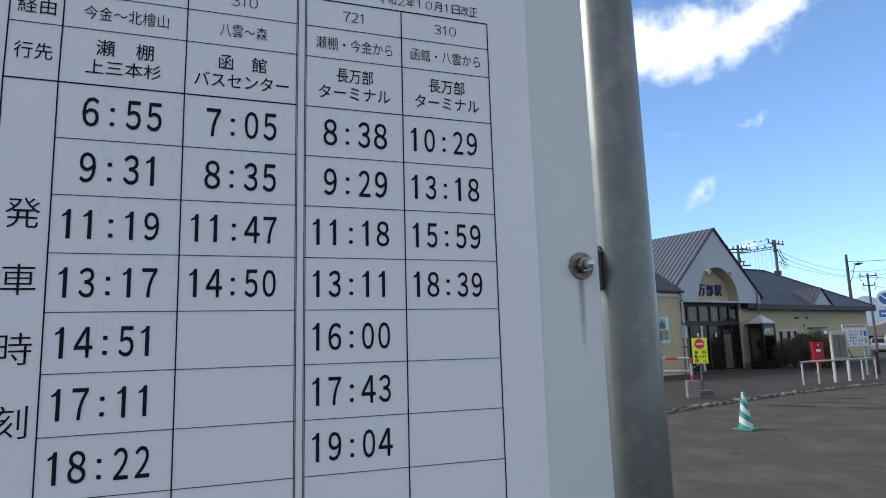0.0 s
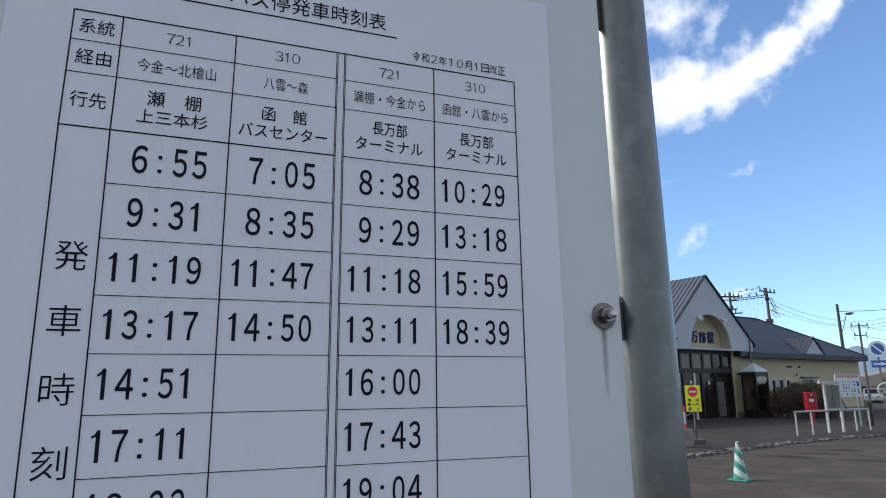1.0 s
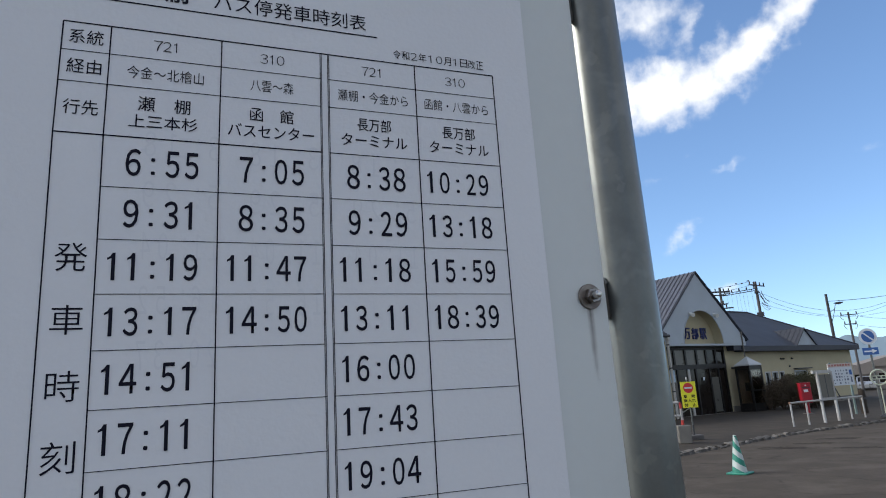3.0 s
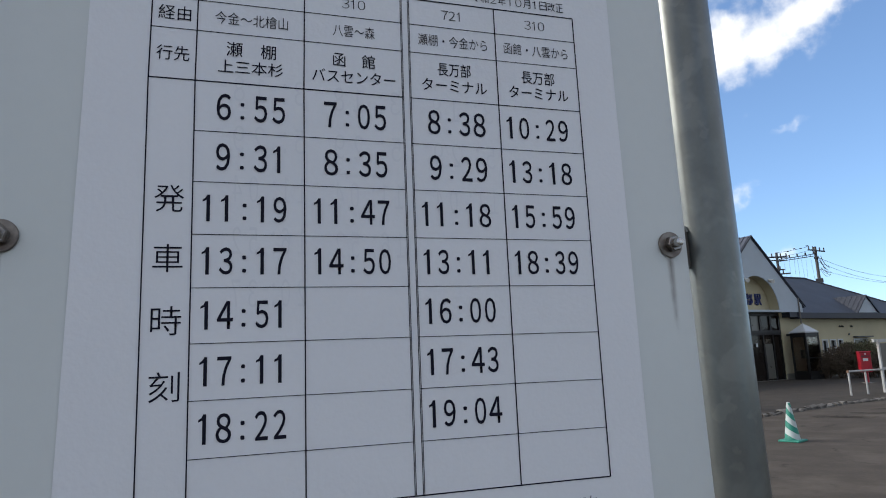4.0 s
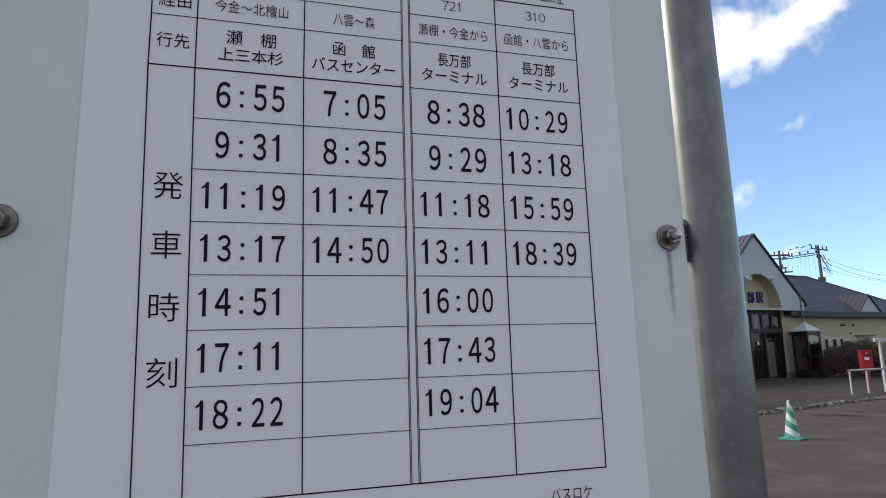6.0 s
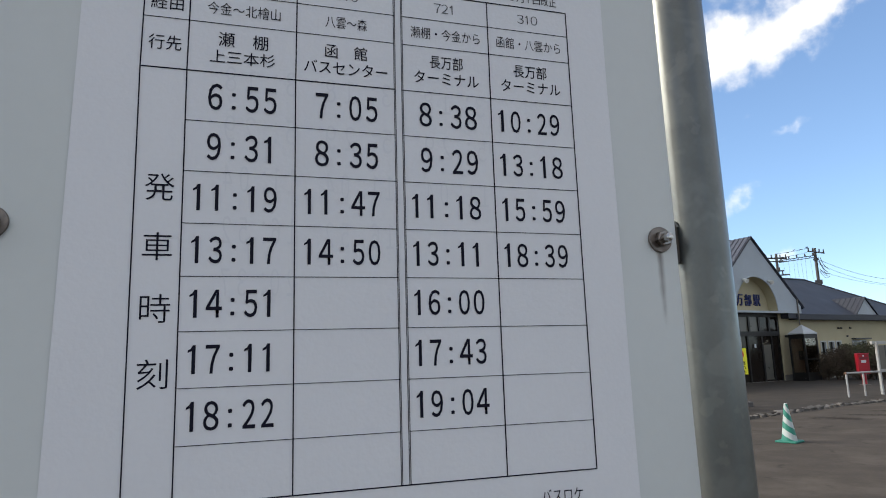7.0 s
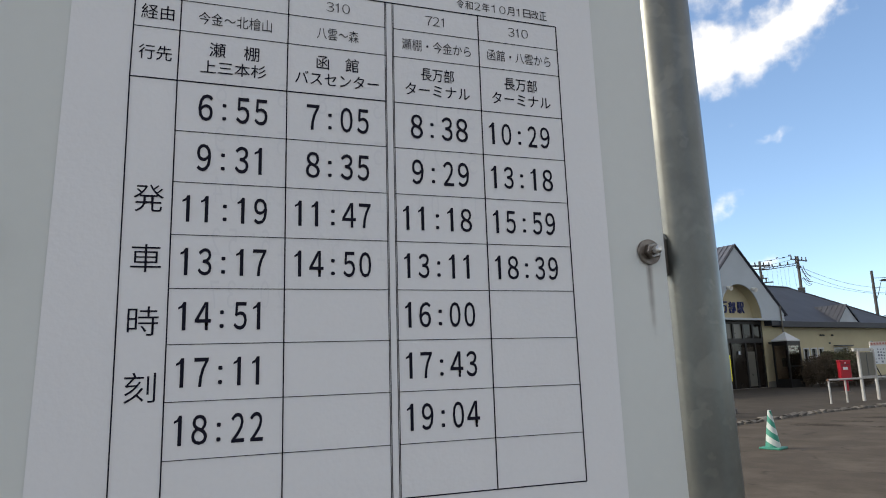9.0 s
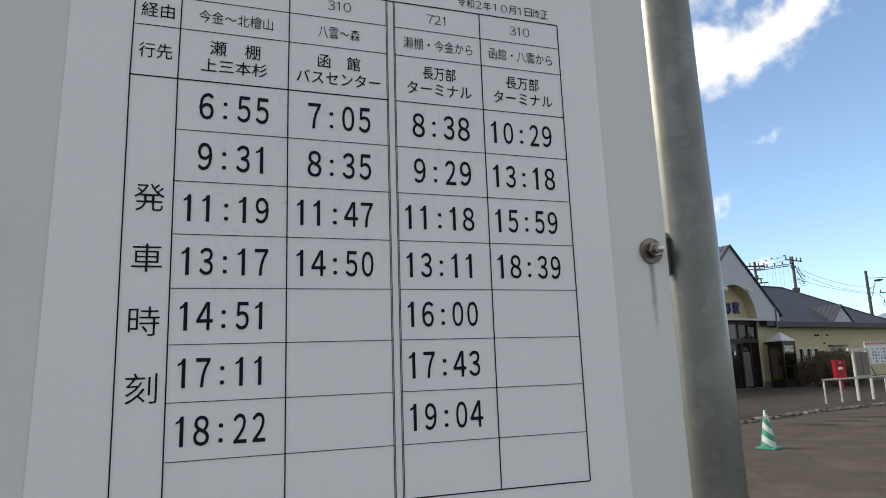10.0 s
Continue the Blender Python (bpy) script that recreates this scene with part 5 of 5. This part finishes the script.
top_left, top_right = GANTRY @ Vector((-1.46, -0.2, 10.1)), GANTRY @ Vector((1.7, -0.1, 9.5))
lamp_top, far_top = Vector((43.95, 35.76, 7.2)), Vector((52.05, 40.55, 6.75))
cable(top_right + Vector((0, 0, -0.15)), (62, 44.0, 8.4), 1.25, 0.014)
cable(top_right + Vector((0, 0, -0.55)), (62, 44.0, 8.1), 1.35, 0.014)
cable(top_right + Vector((0, 0, -1.15)), (62, 43.0, 7.6), 1.0, 0.012)
tangle = random.Random(21)
for k in range(8):
    a0 = top_right + GANTRY.to_3x3() @ Vector((tangle.uniform(0, 0.2), -0.1, tangle.uniform(-1.2, 0.1)))
    b0 = top_right + GANTRY.to_3x3() @ Vector((tangle.uniform(0.3, 0.8), -0.1, tangle.uniform(-2.0, -0.6)))
    cable(a0, b0, tangle.uniform(0.1, 0.45), tangle.uniform(0.012, 0.03))
cable(lamp_top, (66, 42.0, 9.6), 0.25, 0.022)
cable(top_left + Vector((0, 0, 0.05)), GANTRY @ Vector((1.1, -0.3, 10.38)), 0.06, 0.014)
cable(top_left + Vector((0, 0, -0.3)), GANTRY @ Vector((1.3, -0.3, 10.1)), 0.10, 0.014)
cable(far_top, (75, 47, 7.6), 0.5, 0.014)
cable(far_top + Vector((0, 0, -0.8)), (75, 47, 6.6), 0.5, 0.014)


# ---- distance: hills, low houses, a parked car ----
RIDGE = [(44.0, 0.2), (48.0, 1.0), (50.2, 2.3), (51.0, 2.72), (51.75, 2.98), (52.3, 2.80), (53.0, 2.60), (54.2, 2.62), (57.0, 2.9), (62.0, 2.2), (74.0, 1.4), (84.0, 0.2)]


def build_hill(dist):
    """A ridge whose skyline is given as bearing and height in degrees, roughened along its length."""
    bm = bmesh.new()
    n, az0, az1 = 200, RIDGE[0][0], RIDGE[-1][0]
    lo, hi, bk = [], [], []
    for i in range(n + 1):
        deg = az0 + (az1 - az0) * i / n
        e = float(np.interp(deg, [r[0] for r in RIDGE], [r[1] for r in RIDGE])) + 0.07 * noise.fractal(Vector((i * 0.4, 3.1, 0)), 1.0, 2.0, 5)
        a, h = radians(deg), 1.12 * dist * math.tan(radians(max(0.1, e)))
        lo.append(bm.verts.new((dist * math.sin(a), dist * math.cos(a), -5)))
        hi.append(bm.verts.new((dist * 1.12 * math.sin(a), dist * 1.12 * math.cos(a), h)))
        bk.append(bm.verts.new((dist * 1.3 * math.sin(a), dist * 1.3 * math.cos(a), -5)))
    for i in range(n):
        bm.faces.new((lo[i], lo[i + 1], hi[i + 1], hi[i]))
        bm.faces.new((hi[i], hi[i + 1], bk[i + 1], bk[i]))
    tagged(part("hill", bm, HILL, smooth=True), "hazy blue-grey wooded hill on the horizon", "hill", kind="structure")


build_hill(1700)


def build_house(x, y, w, d, h, yaw, wall, label):
    hs = thing("house", pose(x, y, 0, 0, 0, yaw), label, "house", "houses across the road")
    part("wall", box(-w / 2, w / 2, -d / 2, d / 2, -0.05, h), wall, hs)
    part("roof", prism([(-w / 2 - 0.3, h - 0.05), (w / 2 + 0.3, h - 0.05), (0, h + w * 0.12)], -d / 2 - 0.3, d / 2 + 0.3), HOUSE, hs, "low brown roof")
    for k in range(3):
        x0 = -w / 2 + w * (k + 0.5) / 3.2
        win = part("window", box(x0, x0 + 0.9, -d / 2 - 0.02, -d / 2 + 0.02, h * 0.45, h * 0.45 + 0.9), GLASS, hs, "dark window")
        part("window_frame", box(x0 - 0.06, x0 + 0.96, -d / 2 - 0.015, -d / 2, h * 0.45 - 0.06, h * 0.45 + 0.96), TRIM, win)


build_house(63.0, 51.0, 8, 7, 1.7, -38, HOUSE, "low brown house across the road")
build_house(69.5, 45.5, 7, 6, 1.5, -38, CREAM, "pale house across the road")
build_house(88, 64, 12, 8, 2.6, -38, HOUSE, "brown house with a low roof")


def build_car(x, y, yaw):
    c = thing("parked_car", pose(x, y, 0, 0, 0, yaw), "silver parked car beyond the station corner", "car")
    side = [(-2.1, 0.35), (-2.15, 0.75), (-1.5, 0.95), (-0.9, 1.42), (0.9, 1.46), (1.75, 1.0), (2.1, 0.9), (2.15, 0.4)]
    bm = prism(side, -0.82, 0.82)
    bmesh.ops.bevel(bm, geom=bm.edges[:], offset=0.05, segments=2, affect="EDGES")
    body = part("body", bm, CAR, c, "silver car body", smooth=True)
    for y_ in (-0.826, 0.826):
        part("side_window", prism([(-1.25, 0.98), (-0.82, 1.34), (0.85, 1.37), (1.45, 1.0)], y_ - 0.005, y_ + 0.005), GLASS, body, "dark side windows")
        for x_ in (-1.3, 1.3):
            w = part("wheel", rod((x_, y_ * 0.82, 0.31), (x_, y_ * 1.01, 0.31), 0.31, seg=24), TYRE, c, "black tyre")
            part("rim", rod((x_, y_ * 1.012, 0.31), (x_, y_ * 1.02, 0.31), 0.19, seg=16), STEEL, w)
    part("windscreen", prism([(-1.48, 0.98), (-0.94, 1.38), (-0.96, 1.39), (-1.5, 0.99)], -0.7, 0.7), GLASS, c)


build_car(60.0, 46.2, 36)


# ---- kerb stones, last ----
def build_kerb():
    rnd = random.Random(11)
    meshes = []
    for k in range(12):
        half = 0.13 + 0.035 * (k % 5)
        bm = box(-half, half, -0.14, 0.07, -0.04, 0.094, 0.03)
        for v in bm.verts:
            if v.co.z > 0.05 and v.co.y < 0:
                v.co += Vector((0, 0.03, -0.022))
            v.co += Vector((rnd.uniform(-.018, .018), rnd.uniform(-.018, .018), rnd.uniform(-.014, .014)))
        me = bpy.data.meshes.new("kerb_stone")
        bmesh.ops.recalc_face_normals(bm, faces=bm.faces)
        bm.to_mesh(me)
        bm.free()
        me.materials.append(KERB)
        meshes.append(me)
    kerb = thing("kerb", pose(0, 0, 0), "weathered stone kerb along the forecourt", "kerb", kind="structure")
    for x, y, a in along(KERB_LINE[3:10], 0.37):
        s = new("kerb_stone", rnd.choice(meshes))
        s.parent = kerb
        s.matrix_basis = pose(x + rnd.uniform(-0.05, 0.05), y + rnd.uniform(-0.03, 0.03), rnd.uniform(-0.03, 0.006), rnd.uniform(-5, 5), rnd.uniform(-4, 4), math.degrees(a) + rnd.uniform(-6, 6))


build_kerb()
